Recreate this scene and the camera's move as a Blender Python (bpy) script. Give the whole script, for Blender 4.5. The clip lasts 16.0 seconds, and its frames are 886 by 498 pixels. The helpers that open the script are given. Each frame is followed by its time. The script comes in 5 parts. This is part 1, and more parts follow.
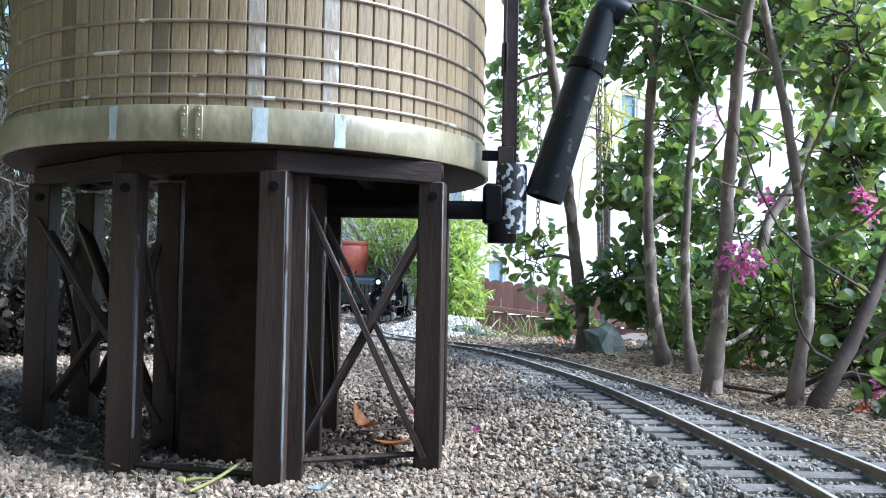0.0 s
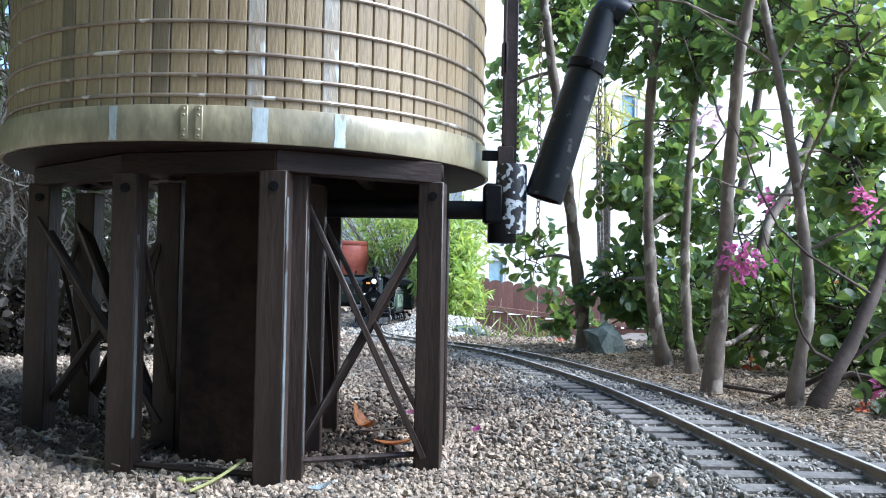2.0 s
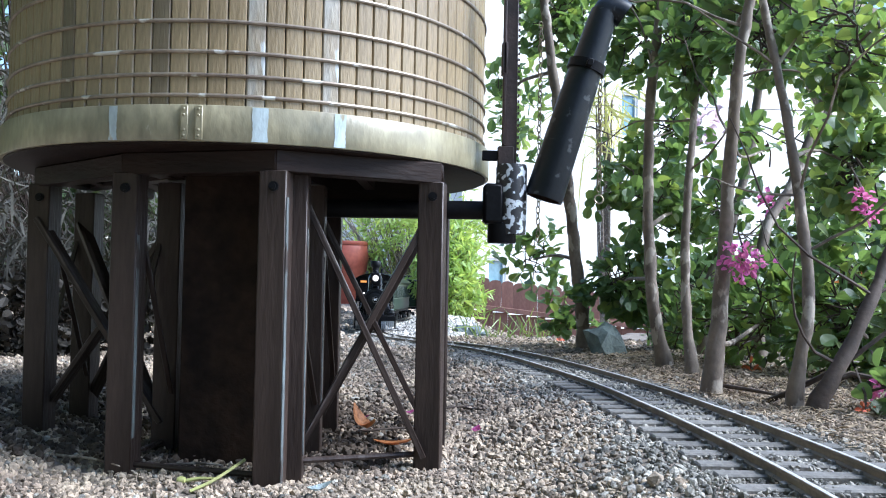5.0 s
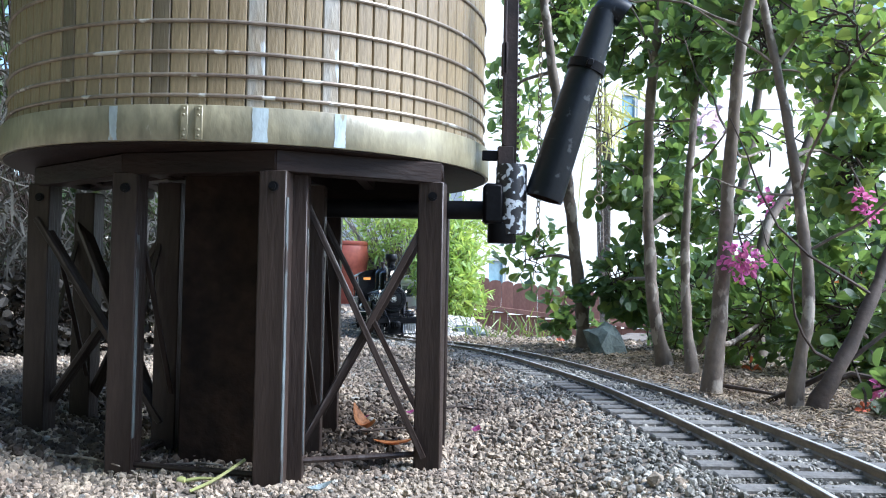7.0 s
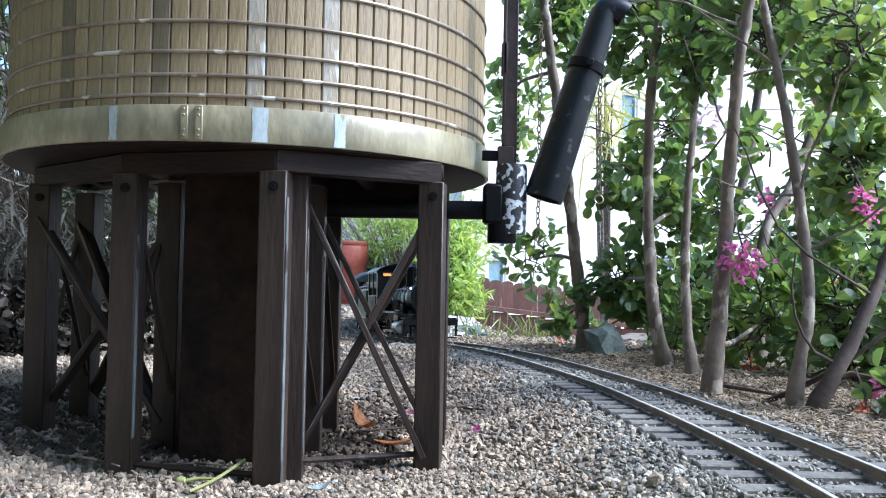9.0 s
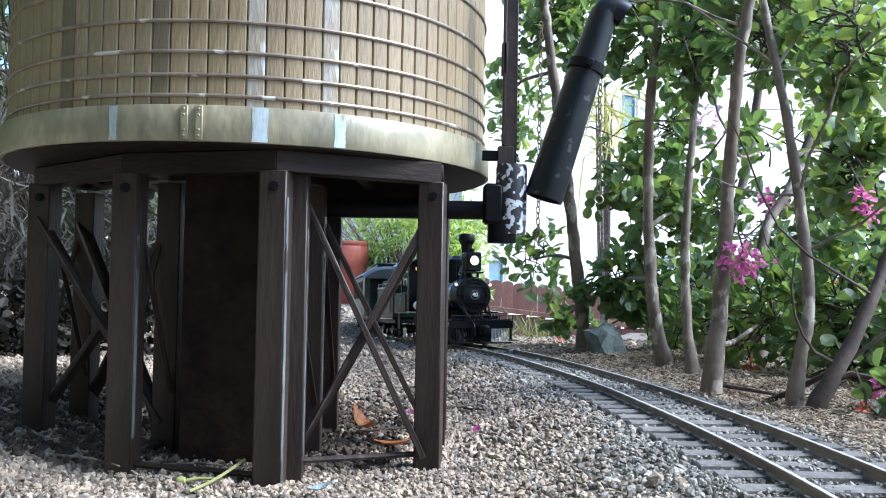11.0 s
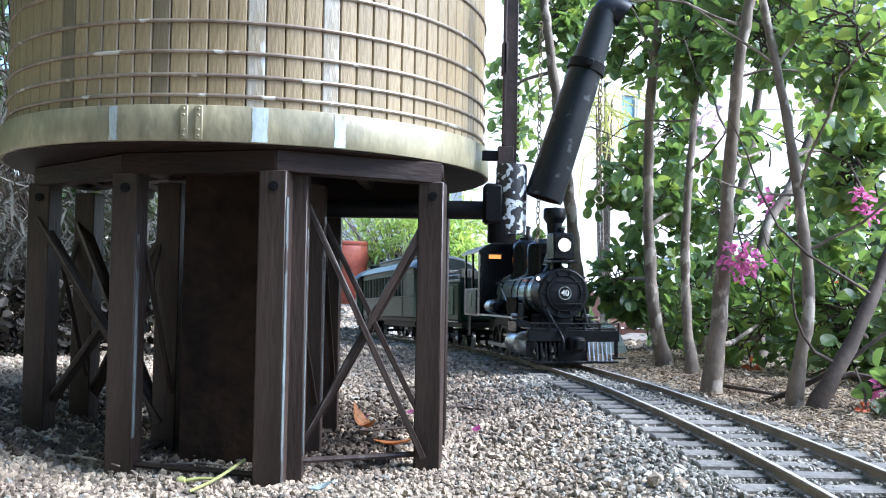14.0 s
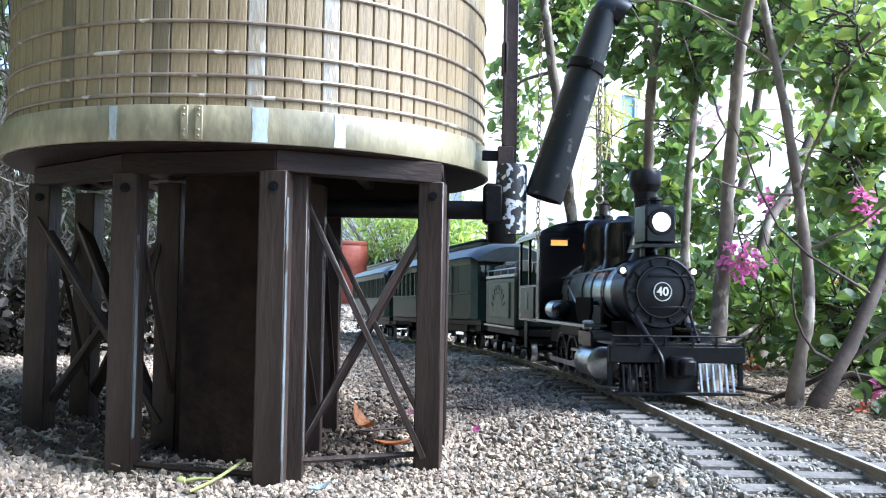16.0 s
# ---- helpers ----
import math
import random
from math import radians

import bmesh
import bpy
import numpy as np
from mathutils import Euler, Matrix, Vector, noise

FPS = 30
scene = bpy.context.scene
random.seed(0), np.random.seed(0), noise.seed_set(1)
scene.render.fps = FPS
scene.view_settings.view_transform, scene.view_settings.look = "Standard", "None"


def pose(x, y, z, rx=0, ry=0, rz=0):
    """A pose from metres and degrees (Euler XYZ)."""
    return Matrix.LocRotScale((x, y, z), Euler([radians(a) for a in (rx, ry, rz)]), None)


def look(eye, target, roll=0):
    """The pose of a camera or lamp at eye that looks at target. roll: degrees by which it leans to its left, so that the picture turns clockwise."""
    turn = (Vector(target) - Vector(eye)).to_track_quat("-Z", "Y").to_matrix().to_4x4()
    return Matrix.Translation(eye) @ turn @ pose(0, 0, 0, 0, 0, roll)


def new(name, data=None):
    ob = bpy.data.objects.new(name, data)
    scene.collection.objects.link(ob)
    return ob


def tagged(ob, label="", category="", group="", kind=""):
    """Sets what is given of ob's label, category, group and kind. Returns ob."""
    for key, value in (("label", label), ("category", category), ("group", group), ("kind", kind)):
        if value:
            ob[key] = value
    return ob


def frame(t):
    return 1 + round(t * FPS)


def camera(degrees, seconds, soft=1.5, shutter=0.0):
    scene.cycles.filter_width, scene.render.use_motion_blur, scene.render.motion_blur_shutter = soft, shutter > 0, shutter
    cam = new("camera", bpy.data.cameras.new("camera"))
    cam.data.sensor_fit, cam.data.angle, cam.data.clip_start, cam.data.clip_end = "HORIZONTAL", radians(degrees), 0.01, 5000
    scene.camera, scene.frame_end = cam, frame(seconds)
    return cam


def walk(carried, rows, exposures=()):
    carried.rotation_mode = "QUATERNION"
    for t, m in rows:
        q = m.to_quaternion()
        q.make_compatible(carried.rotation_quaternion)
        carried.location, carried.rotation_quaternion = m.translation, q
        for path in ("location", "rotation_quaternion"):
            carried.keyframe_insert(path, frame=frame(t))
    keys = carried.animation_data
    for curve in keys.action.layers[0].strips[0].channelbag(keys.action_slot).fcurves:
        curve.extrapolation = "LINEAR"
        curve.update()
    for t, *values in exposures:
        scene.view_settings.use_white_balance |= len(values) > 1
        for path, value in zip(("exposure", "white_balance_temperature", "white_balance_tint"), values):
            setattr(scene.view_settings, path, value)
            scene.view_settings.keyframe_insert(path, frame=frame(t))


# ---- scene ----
cam = camera(55.19, 16.0, soft=1.1, shutter=0.5)
EYE = Vector((0, 0, 0.09))
CAM_POSE = Matrix.Translation(EYE) @ pose(0, 0, 0, 90 + 1.702, 0, 0) @ pose(0, 0, 0, 0, 0, 1.06)
walk(cam, [(0, CAM_POSE), (16, CAM_POSE)], [(0, 1.47, 5480, 9), (9, 1.47, 5480, 9), (11.5, 1.57, 5480, 9), (13, 1.72, 5480, 9), (16, 2.00, 5480, 9)])

# ---- light ----
world = bpy.data.worlds.new("sky")
scene.world = world
world.use_nodes = True
_n = world.node_tree.nodes
_sky = _n.new("ShaderNodeTexSky")
_sky.sky_type, _sky.sun_disc = "NISHITA", False
_sky.sun_elevation, _sky.sun_rotation = radians(44), radians(97)
_sky.air_density, _sky.dust_density = 1.0, 1.0
_n["Background"].inputs[1].default_value = 0.115
world.node_tree.links.new(_sky.outputs[0], _n["Background"].inputs[0])
_sun = bpy.data.lights.new("sun", "SUN")
_sun.energy, _sun.angle, _sun.color = 2.9, radians(30), (1.0, 0.985, 0.97)
sun = new("sun", _sun)
sun.matrix_world = look((math.sin(radians(97)) * 5, math.cos(radians(97)) * 5, 4.85), (0, 0, 0))


# ---- materials ----
def mat(name, base, rough=0.6, metal=0.0, var=None, scale=40.0, stretch=(1, 1, 1), bump=0.0, fine=None, spot=None, spot_at=0.62, spot_scale=60.0, obj_random=0.0, island=0.0, emit=0.0, coat=0.0, spec=0.5):
    """A surface: base colour drifting to var by large noise, fine grain, spots of another colour, relief."""
    m = bpy.data.materials.new(name)
    m.use_nodes = True
    nt = m.node_tree
    nd, lk = nt.nodes, nt.links
    bs = nd["Principled BSDF"]
    bs.inputs["Roughness"].default_value = rough
    bs.inputs["Metallic"].default_value = metal
    bs.inputs["Coat Weight"].default_value = coat
    bs.inputs["Specular IOR Level"].default_value = spec
    if emit:
        bs.inputs["Emission Color"].default_value = (*base, 1)
        bs.inputs["Emission Strength"].default_value = emit
    tc = nd.new("ShaderNodeTexCoord")
    mp = nd.new("ShaderNodeMapping")
    mp.inputs["Scale"].default_value = stretch
    lk.new(tc.outputs["Object"], mp.inputs[0])

    def nz(sc, det=4.0):
        t = nd.new("ShaderNodeTexNoise")
        t.inputs["Scale"].default_value, t.inputs["Detail"].default_value = sc, det
        lk.new(mp.outputs[0], t.inputs["Vector"])
        return t.outputs["Fac"]

    def ramp(src, a, b):
        r = nd.new("ShaderNodeMapRange")
        r.inputs[1].default_value, r.inputs[2].default_value = a, b
        lk.new(src, r.inputs[0])
        return r.outputs[0]

    def mix(fac, a, b, blend="MIX"):
        x = nd.new("ShaderNodeMix")
        x.data_type, x.blend_type = "RGBA", blend
        for sock, v in ((x.inputs[0], fac), (x.inputs[6], a), (x.inputs[7], b)):
            if isinstance(v, (int, float)):
                sock.default_value = v
            elif isinstance(v, tuple):
                sock.default_value = (*v, 1)
            else:
                lk.new(v, sock)
        return x.outputs[2]

    col = base
    var = var or tuple(c * 0.7 for c in base)
    col = mix(ramp(nz(scale), 0.35, 0.65), base, var)
    fine = fine or scale * 6
    grain = nz(fine, 3.0)
    col = mix(0.35, col, mix(ramp(grain, 0.3, 0.7), (0.45, 0.45, 0.45), (1.3, 1.3, 1.3)), "MULTIPLY")
    if spot:
        col = mix(ramp(nz(spot_scale, 6.0), spot_at, spot_at + 0.04), col, spot)
    if obj_random:
        oi = nd.new("ShaderNodeObjectInfo")
        lo = 1 - obj_random
        v = nd.new("ShaderNodeMapRange")
        v.inputs[3].default_value, v.inputs[4].default_value = lo, 1 + obj_random
        lk.new(oi.outputs["Random"], v.inputs[0])
        cb = nd.new("ShaderNodeCombineColor")
        for i in range(3):
            lk.new(v.outputs[0], cb.inputs[i])
        col = mix(1.0, col, cb.outputs[0], "MULTIPLY")
    if island:
        ge = nd.new("ShaderNodeNewGeometry")
        v = nd.new("ShaderNodeValToRGB")
        v.color_ramp.elements[0].color = (1 - island, 1 - island, 1 - island, 1)
        v.color_ramp.elements[1].color = (1 + island, 1 + island * 0.95, 1 + island * 0.85, 1)
        lk.new(ge.outputs["Random Per Island"], v.inputs[0])
        col = mix(1.0, col, v.outputs[0], "MULTIPLY")
    lk.new(col, bs.inputs["Base Color"])
    if bump:
        b = nd.new("ShaderNodeBump")
        b.inputs["Strength"].default_value, b.inputs["Distance"].default_value = bump, 0.001
        lk.new(grain, b.inputs["Height"])
        lk.new(b.outputs[0], bs.inputs["Normal"])
    return m


M_STAVE = mat("stained_cedar", (0.335, 0.255, 0.145), 0.34, var=(0.235, 0.175, 0.098), scale=22, stretch=(2, 2, 0.4), bump=0.35, fine=420, obj_random=0.09, spot=(0.50, 0.48, 0.43), spot_at=0.68, spot_scale=45)
M_STAVEW = mat("stave_worn_pale", (0.32, 0.25, 0.155), 0.5, var=(0.38, 0.36, 0.31), scale=60, stretch=(2, 2, 0.5), bump=0.35, fine=420, spot=(0.47, 0.49, 0.48), spot_at=0.57, spot_scale=90)
M_STAVED = mat("stave_dark_stain", (0.17, 0.135, 0.085), 0.45, var=(0.22, 0.17, 0.10), scale=30, stretch=(3, 3, 0.35), bump=0.35, fine=420, obj_random=0.16)
M_BAND = mat("weathered_band", (0.37, 0.325, 0.205), 0.32, var=(0.20, 0.180, 0.115), scale=34, stretch=(1.6, 1.6, 0.7), bump=0.2, fine=240, spot=(0.50, 0.50, 0.44), spot_at=0.69, spot_scale=60)
M_HOOP = mat("hoop_metal", (0.31, 0.26, 0.20), 0.38, 0.3, var=(0.20, 0.155, 0.115), scale=60, spot=(0.58, 0.56, 0.50), spot_at=0.60, spot_scale=80)
M_WHITEWEAR = mat("worn_white", (0.52, 0.60, 0.62), 0.5, var=(0.36, 0.41, 0.40), scale=80, stretch=(1, 1, 0.4), bump=0.2, spot=(0.34, 0.30, 0.20), spot_at=0.60, spot_scale=140)
# near-black brown: shade under the tub's overhang is put into this colour
M_BEAM = mat("shaded_beam", (0.024, 0.0135, 0.0100), 0.55, var=(0.013, 0.0078, 0.006), scale=50, stretch=(2, 2, 0.5), bump=0.3, fine=300, spec=0.2)
M_TIMBER = mat("dark_timber", (0.052, 0.036, 0.029), 0.42, var=(0.030, 0.0205, 0.0165), scale=50, stretch=(2, 2, 0.3), bump=0.4, fine=300, spot=(0.088, 0.072, 0.064), spot_at=0.64, spot_scale=70, spec=0.28)
M_BOX = mat("black_boards", (0.012, 0.008, 0.006), 0.75, var=(0.030, 0.018, 0.012), scale=70, bump=0.6, fine=260, spec=0.15)
M_BLACK = mat("black_iron", (0.007, 0.0072, 0.0085), 0.4, 0.0, var=(0.011, 0.011, 0.012), scale=60, bump=0.15, spot=(0.04, 0.04, 0.043), spot_at=0.72, spot_scale=150, spec=0.12)
M_PIPE = mat("chipped_pipe", (0.020, 0.018, 0.018), 0.45, 0.1, var=(0.03, 0.028, 0.03), scale=60, spot=(0.62, 0.65, 0.68), spot_at=0.525, spot_scale=290, bump=0.2)
M_SPOUT = mat("spout_iron", (0.006, 0.0085, 0.012), 0.40, 0.0, var=(0.012, 0.0145, 0.018), scale=50, spot=(0.060, 0.066, 0.070), spot_at=0.62, spot_scale=110, bump=0.15, spec=0.3)
M_RUST = mat("rusty_channel", (0.055, 0.035, 0.03), 0.6, 0.2, var=(0.035, 0.025, 0.022), scale=80, bump=0.3)
M_CHAIN = mat("brass_chain", (0.35, 0.29, 0.2), 0.4, 0.7, scale=200)
M_RAIL = mat("rail_side", (0.30, 0.235, 0.165), 0.55, 0.2, var=(0.20, 0.155, 0.11), scale=60, bump=0.2)
M_RAILTOP = mat("rail_polished", (0.64, 0.62, 0.59), 0.3, 0.15, var=(0.60, 0.58, 0.55), scale=60)
M_TIE = mat("tie_plastic", (0.135, 0.126, 0.112), 0.75, var=(0.20, 0.187, 0.166), scale=120, bump=0.4, obj_random=0.25)
M_GRAVEL = mat("tan_gravel", (0.365, 0.300, 0.225), 0.85, var=(0.25, 0.195, 0.15), scale=25, bump=0.6, fine=900, island=0.62)
M_BALLAST = mat("grey_ballast", (0.285, 0.27, 0.238), 0.85, var=(0.21, 0.20, 0.175), scale=25, bump=0.5, fine=900, island=0.62)
M_SOIL = mat("gravel_bed", (0.17, 0.14, 0.11), 0.95, var=(0.25, 0.205, 0.16), scale=14, bump=1.0, fine=260)
M_GLOSS = mat("gloss_black", (0.004, 0.004, 0.005), 0.24, 0.0, var=(0.006, 0.006, 0.007), scale=40, coat=0.06, spec=0.22)
M_SMOKEBOX = mat("graphite_smokebox", (0.006, 0.0063, 0.0072), 0.36, 0.0, var=(0.014, 0.014, 0.016), scale=80, spec=0.2)
M_JACKET = mat("planished_jacket", (0.58, 0.67, 0.68), 0.22, 0.55, var=(0.36, 0.44, 0.46), scale=30)
M_STEEL = mat("bright_steel", (0.55, 0.55, 0.55), 0.28, 0.9, var=(0.42, 0.42, 0.42), scale=90)
M_WHITE = mat("white_paint", (0.75, 0.75, 0.72), 0.5, var=(0.66, 0.66, 0.63), scale=90)
M_GREEN = mat("coach_green", (0.030, 0.056, 0.038), 0.34, var=(0.022, 0.043, 0.030), scale=30, bump=0.1, spec=0.25)
M_DGREEN = mat("dark_green", (0.009, 0.022, 0.018), 0.35, var=(0.007, 0.018, 0.014), scale=30, spec=0.25)
M_PALE = mat("pale_green_trim", (0.075, 0.102, 0.074), 0.45, var=(0.058, 0.080, 0.058), scale=60)
M_CREAM = mat("pale_letterboard", (0.13, 0.155, 0.122), 0.45, var=(0.10, 0.12, 0.095), scale=60)
M_ROOF = mat("grey_roof", (0.036, 0.043, 0.045), 0.30, var=(0.026, 0.031, 0.033), scale=40, spec=0.3)
M_GLASSD = mat("dark_window", (0.02, 0.025, 0.025), 0.08, var=(0.03, 0.035, 0.033), scale=30)
M_COAL = mat("cut_wood", (0.20, 0.19, 0.17), 0.8, var=(0.1, 0.1, 0.09), scale=120)
M_LAMP = mat("lamp_lit", (1.0, 0.88, 0.74), 0.3, emit=0.55)
M_AMBER = mat("amber_lit", (1.0, 0.36, 0.08), 0.3, emit=0.32)
M_BARK = mat("smooth_bark", (0.225, 0.178, 0.136), 0.75, var=(0.112, 0.085, 0.064), scale=60, stretch=(1, 1, 0.6), bump=0.5, fine=350, spot=(0.36, 0.31, 0.25), spot_at=0.55, spot_scale=70)
M_BARKD = mat("dark_bark", (0.085, 0.06, 0.045), 0.8, var=(0.05, 0.036, 0.028), scale=60, bump=0.5, fine=300)


def leaf_mat(name, a, b, rough, trans):
    m = mat(name, a, rough, var=b, scale=14, fine=90, island=0.4)
    nd, lk = m.node_tree.nodes, m.node_tree.links
    bs = nd["Principled BSDF"]
    tr = nd.new("ShaderNodeBsdfTranslucent")
    tr.inputs[0].default_value = (min(1, b[0] * 2.6), min(1, b[1] * 2.6), b[2] * 1.3, 1)
    mx = nd.new("ShaderNodeMixShader")
    mx.inputs[0].default_value = trans
    lk.new(bs.outputs[0], mx.inputs[1])
    lk.new(tr.outputs[0], mx.inputs[2])
    lk.new(mx.outputs[0], nd["Material Output"].inputs[0])
    return m


M_LEAF = leaf_mat("glossy_leaf", (0.066, 0.118, 0.050), (0.118, 0.178, 0.078), 0.34, 0.32)
M_LEAFY = leaf_mat("young_leaf", (0.125, 0.185, 0.062), (0.19, 0.24, 0.085), 0.42, 0.30)
M_LEAFFAR = leaf_mat("narrow_leaf", (0.19, 0.30, 0.085), (0.33, 0.44, 0.16), 0.45, 0.35)
M_LEAFDIM = leaf_mat("dull_leaf", (0.036, 0.062, 0.024), (0.055, 0.088, 0.034), 0.55, 0.25)
M_DRY = leaf_mat("dry_twig_leaf", (0.038, 0.036, 0.029), (0.085, 0.082, 0.068), 0.8, 0.05)
M_PINK = leaf_mat("pink_petal", (0.52, 0.08, 0.36), (0.62, 0.14, 0.45), 0.6, 0.35)
M_LILAC = leaf_mat("lilac_petal", (0.42, 0.24, 0.48), (0.5, 0.3, 0.55), 0.6, 0.35)
M_RED = leaf_mat("coral_petal", (0.60, 0.10, 0.06), (0.70, 0.16, 0.09), 0.6, 0.3)
M_DEAD = mat("dead_leaf", (0.52, 0.22, 0.07), 0.6, var=(0.36, 0.15, 0.06), scale=120, bump=0.3)
M_STALK = mat("pale_stalk", (0.36, 0.38, 0.13), 0.6, var=(0.28, 0.28, 0.10), scale=100)
M_FENCE = mat("red_fence", (0.27, 0.135, 0.100), 0.8, var=(0.19, 0.090, 0.066), scale=3, stretch=(3, 3, 0.5), bump=0.4, fine=60, obj_random=0.15)
M_HOUSE = mat("white_stucco", (0.82, 0.81, 0.78), 0.9, var=(0.76, 0.75, 0.72), scale=2, bump=0.3, fine=60)
M_HROOF = mat("tile_roof", (0.33, 0.26, 0.20), 0.85, var=(0.24, 0.19, 0.15), scale=3, bump=0.5, fine=30)
M_PANE = mat("sky_pane", (0.22, 0.36, 0.42), 0.06, var=(0.18, 0.30, 0.36), scale=2)
M_ROCK = mat("grey_rock", (0.19, 0.235, 0.225), 0.85, var=(0.12, 0.145, 0.14), scale=60, bump=0.8, fine=300)
M_POT = mat("terracotta", (0.40, 0.105, 0.062), 0.6, var=(0.26, 0.055, 0.035), scale=12, bump=0.2)


# ---- mesh helpers ----
def mesh_of(name, bm, material, smooth=False):
    me = bpy.data.meshes.new(name)
    bm.to_mesh(me)
    bm.free()
    me.materials.append(material)
    if smooth:
        me.polygons.foreach_set("use_smooth", [True] * len(me.polygons))
        me.set_sharp_from_angle(angle=radians(40))
    return me


def part(name, bm, material, parent=None, label="", smooth=True, at=None):
    ob = new(name, mesh_of(name, bm, material, smooth))
    if parent:
        ob.parent = parent
    if at is not None:
        ob.matrix_basis = at
    if label:
        ob["label"] = label
    return ob


def thing(name, label, category, at=None, group="", kind=""):
    ob = new(name)
    ob.empty_display_size = 0.05
    if at is not None:
        ob.matrix_basis = at
    return tagged(ob, label, category, group, kind)


def box(bm, x, y, z, sx, sy, sz, m=None, bevel=0.0):
    """A box centred at x, y, z."""
    r = bmesh.ops.create_cube(bm, size=1.0)
    vs = r["verts"]
    bmesh.ops.scale(bm, vec=(sx, sy, sz), verts=vs)
    bmesh.ops.translate(bm, vec=(x, y, z), verts=vs)
    if bevel:
        es = list({e for v in vs for e in v.link_edges})
        b = bmesh.ops.bevel(bm, geom=es, offset=bevel, segments=1, affect="EDGES")
        vs = list({v for f in b["faces"] for v in f.verts} | {v for v in vs if v.is_valid})
    if m is not None:
        bmesh.ops.transform(bm, matrix=m, verts=[v for v in vs if v.is_valid])
    return bm


def boxes(*rows, bevel=0.0):
    bm = bmesh.new()
    for r in rows:
        box(bm, *r, bevel=bevel)
    return bm


def lathe(profile, n=32, m=None, bm=None):
    """Turn a profile of (radius, height) round the z axis."""
    bm = bm or bmesh.new()
    rings = []
    for r, z in profile:
        if r < 1e-6:
            rings.append([bm.verts.new((0, 0, z))])
        else:
            rings.append([bm.verts.new((r * math.cos(2 * math.pi * i / n), r * math.sin(2 * math.pi * i / n), z)) for i in range(n)])
    made = [v for g in rings for v in g]
    for a, b in zip(rings, rings[1:]):
        for i in range(n):
            j = (i + 1) % n
            if len(a) == 1 and len(b) == 1:
                continue
            if len(a) == 1:
                bm.faces.new((a[0], b[i], b[j]))
            elif len(b) == 1:
                bm.faces.new((a[i], a[j], b[0]))
            else:
                bm.faces.new((a[i], a[j], b[j], b[i]))
    bmesh.ops.recalc_face_normals(bm, faces=list({f for v in made for f in v.link_faces}))
    if m is not None:
        bmesh.ops.transform(bm, matrix=m, verts=made)
    return bm


def along_x(x=0, y=0, z=0):
    return Matrix.Translation((x, y, z)) @ Matrix.Rotation(radians(90), 4, "Y")


def along_y(x=0, y=0, z=0):
    return Matrix.Translation((x, y, z)) @ Matrix.Rotation(radians(-90), 4, "X")


def rod(bm, a, b, r, n=8, r2=None):
    """A round bar from a to b."""
    a, b = Vector(a), Vector(b)
    q = (b - a).to_track_quat("Z", "Y").to_matrix().to_4x4()
    return lathe([(0, 0), (r, 0), (r2 or r, (b - a).length), (0, (b - a).length)], n, Matrix.Translation(a) @ q, bm)


def tube(bm, pts, radii, n=8):
    """A tapering round limb through pts."""
    pts = [Vector(p) for p in pts]
    rings = []
    side = Vector((1, 0.01, 0))
    for i, p in enumerate(pts):
        d = (pts[min(i + 1, len(pts) - 1)] - pts[max(i - 1, 0)]).normalized()
        side = (side - d * side.dot(d)).normalized()
        up = d.cross(side)
        rings.append([bm.verts.new(p + (side * math.cos(2 * math.pi * k / n) + up * math.sin(2 * math.pi * k / n)) * radii[i]) for k in range(n)])
    for a, b in zip(rings, rings[1:]):
        for k in range(n):
            bm.faces.new((a[k], a[(k + 1) % n], b[(k + 1) % n], b[k]))
    bm.faces.new(rings[0][::-1])
    bm.faces.new(rings[-1])
    return bm


def spline(pts, step):
    """Even points on a smooth curve through pts."""
    p = [Vector(q) for q in pts]
    p = [2 * p[0] - p[1]] + p + [2 * p[-1] - p[-2]]
    dense = []
    for i in range(1, len(p) - 2):
        for k in range(60):
            t = k / 60
            dense.append(0.5 * (2 * p[i] + (p[i + 1] - p[i - 1]) * t + (2 * p[i - 1] - 5 * p[i] + 4 * p[i + 1] - p[i + 2]) * t * t + (3 * p[i] - p[i - 1] - 3 * p[i + 1] + p[i + 2]) * t ** 3))
    dense.append(p[-2])
    out, left = [dense[0]], step
    for a, b in zip(dense, dense[1:]):
        d = (b - a).length
        while d >= left:
            a = a + (b - a) * (left / d)
            out.append(a)
            d -= left
            left = step
        left -= d
    return out


def from_arrays(name, verts, faces, material, smooth=False):
    me = bpy.data.meshes.new(name)
    me.from_pydata(np.asarray(verts).tolist(), [], np.asarray(faces).tolist())
    me.materials.append(material)
    if smooth:
        me.polygons.foreach_set("use_smooth", [True] * len(me.polygons))
    return me


# ---- the track's line ----
LINE = [(-1.45, 3.04), (-1.15, 3.02), (-0.9, 2.99), (-0.68, 2.955), (-0.48, 2.905), (-0.32, 2.845), (-0.205, 2.765), (-0.142, 2.665), (-0.122, 2.55), (-0.132, 2.43), (-0.150, 2.31), (-0.161, 2.19),
        (-0.163, 2.07), (-0.155, 1.94), (-0.143, 1.80), (-0.1275, 1.64), (-0.10, 1.5), (-0.0625, 1.37), (-0.028, 1.25), (0.01, 1.13), (0.045, 1.02), (0.079, 0.89), (0.106, 0.73), (0.1244, 0.58),
        (0.1325, 0.47), (0.1382, 0.38), (0.1415, 0.29), (0.140, 0.18), (0.133, 0.06), (0.120, -0.06), (0.10, -0.18), (0.07, -0.3)]
RAIL_Y = [-1, 0.1, 0.47, 0.75, 0.97, 1.32, 1.6, 1.85, 2.2, 2.6, 4]
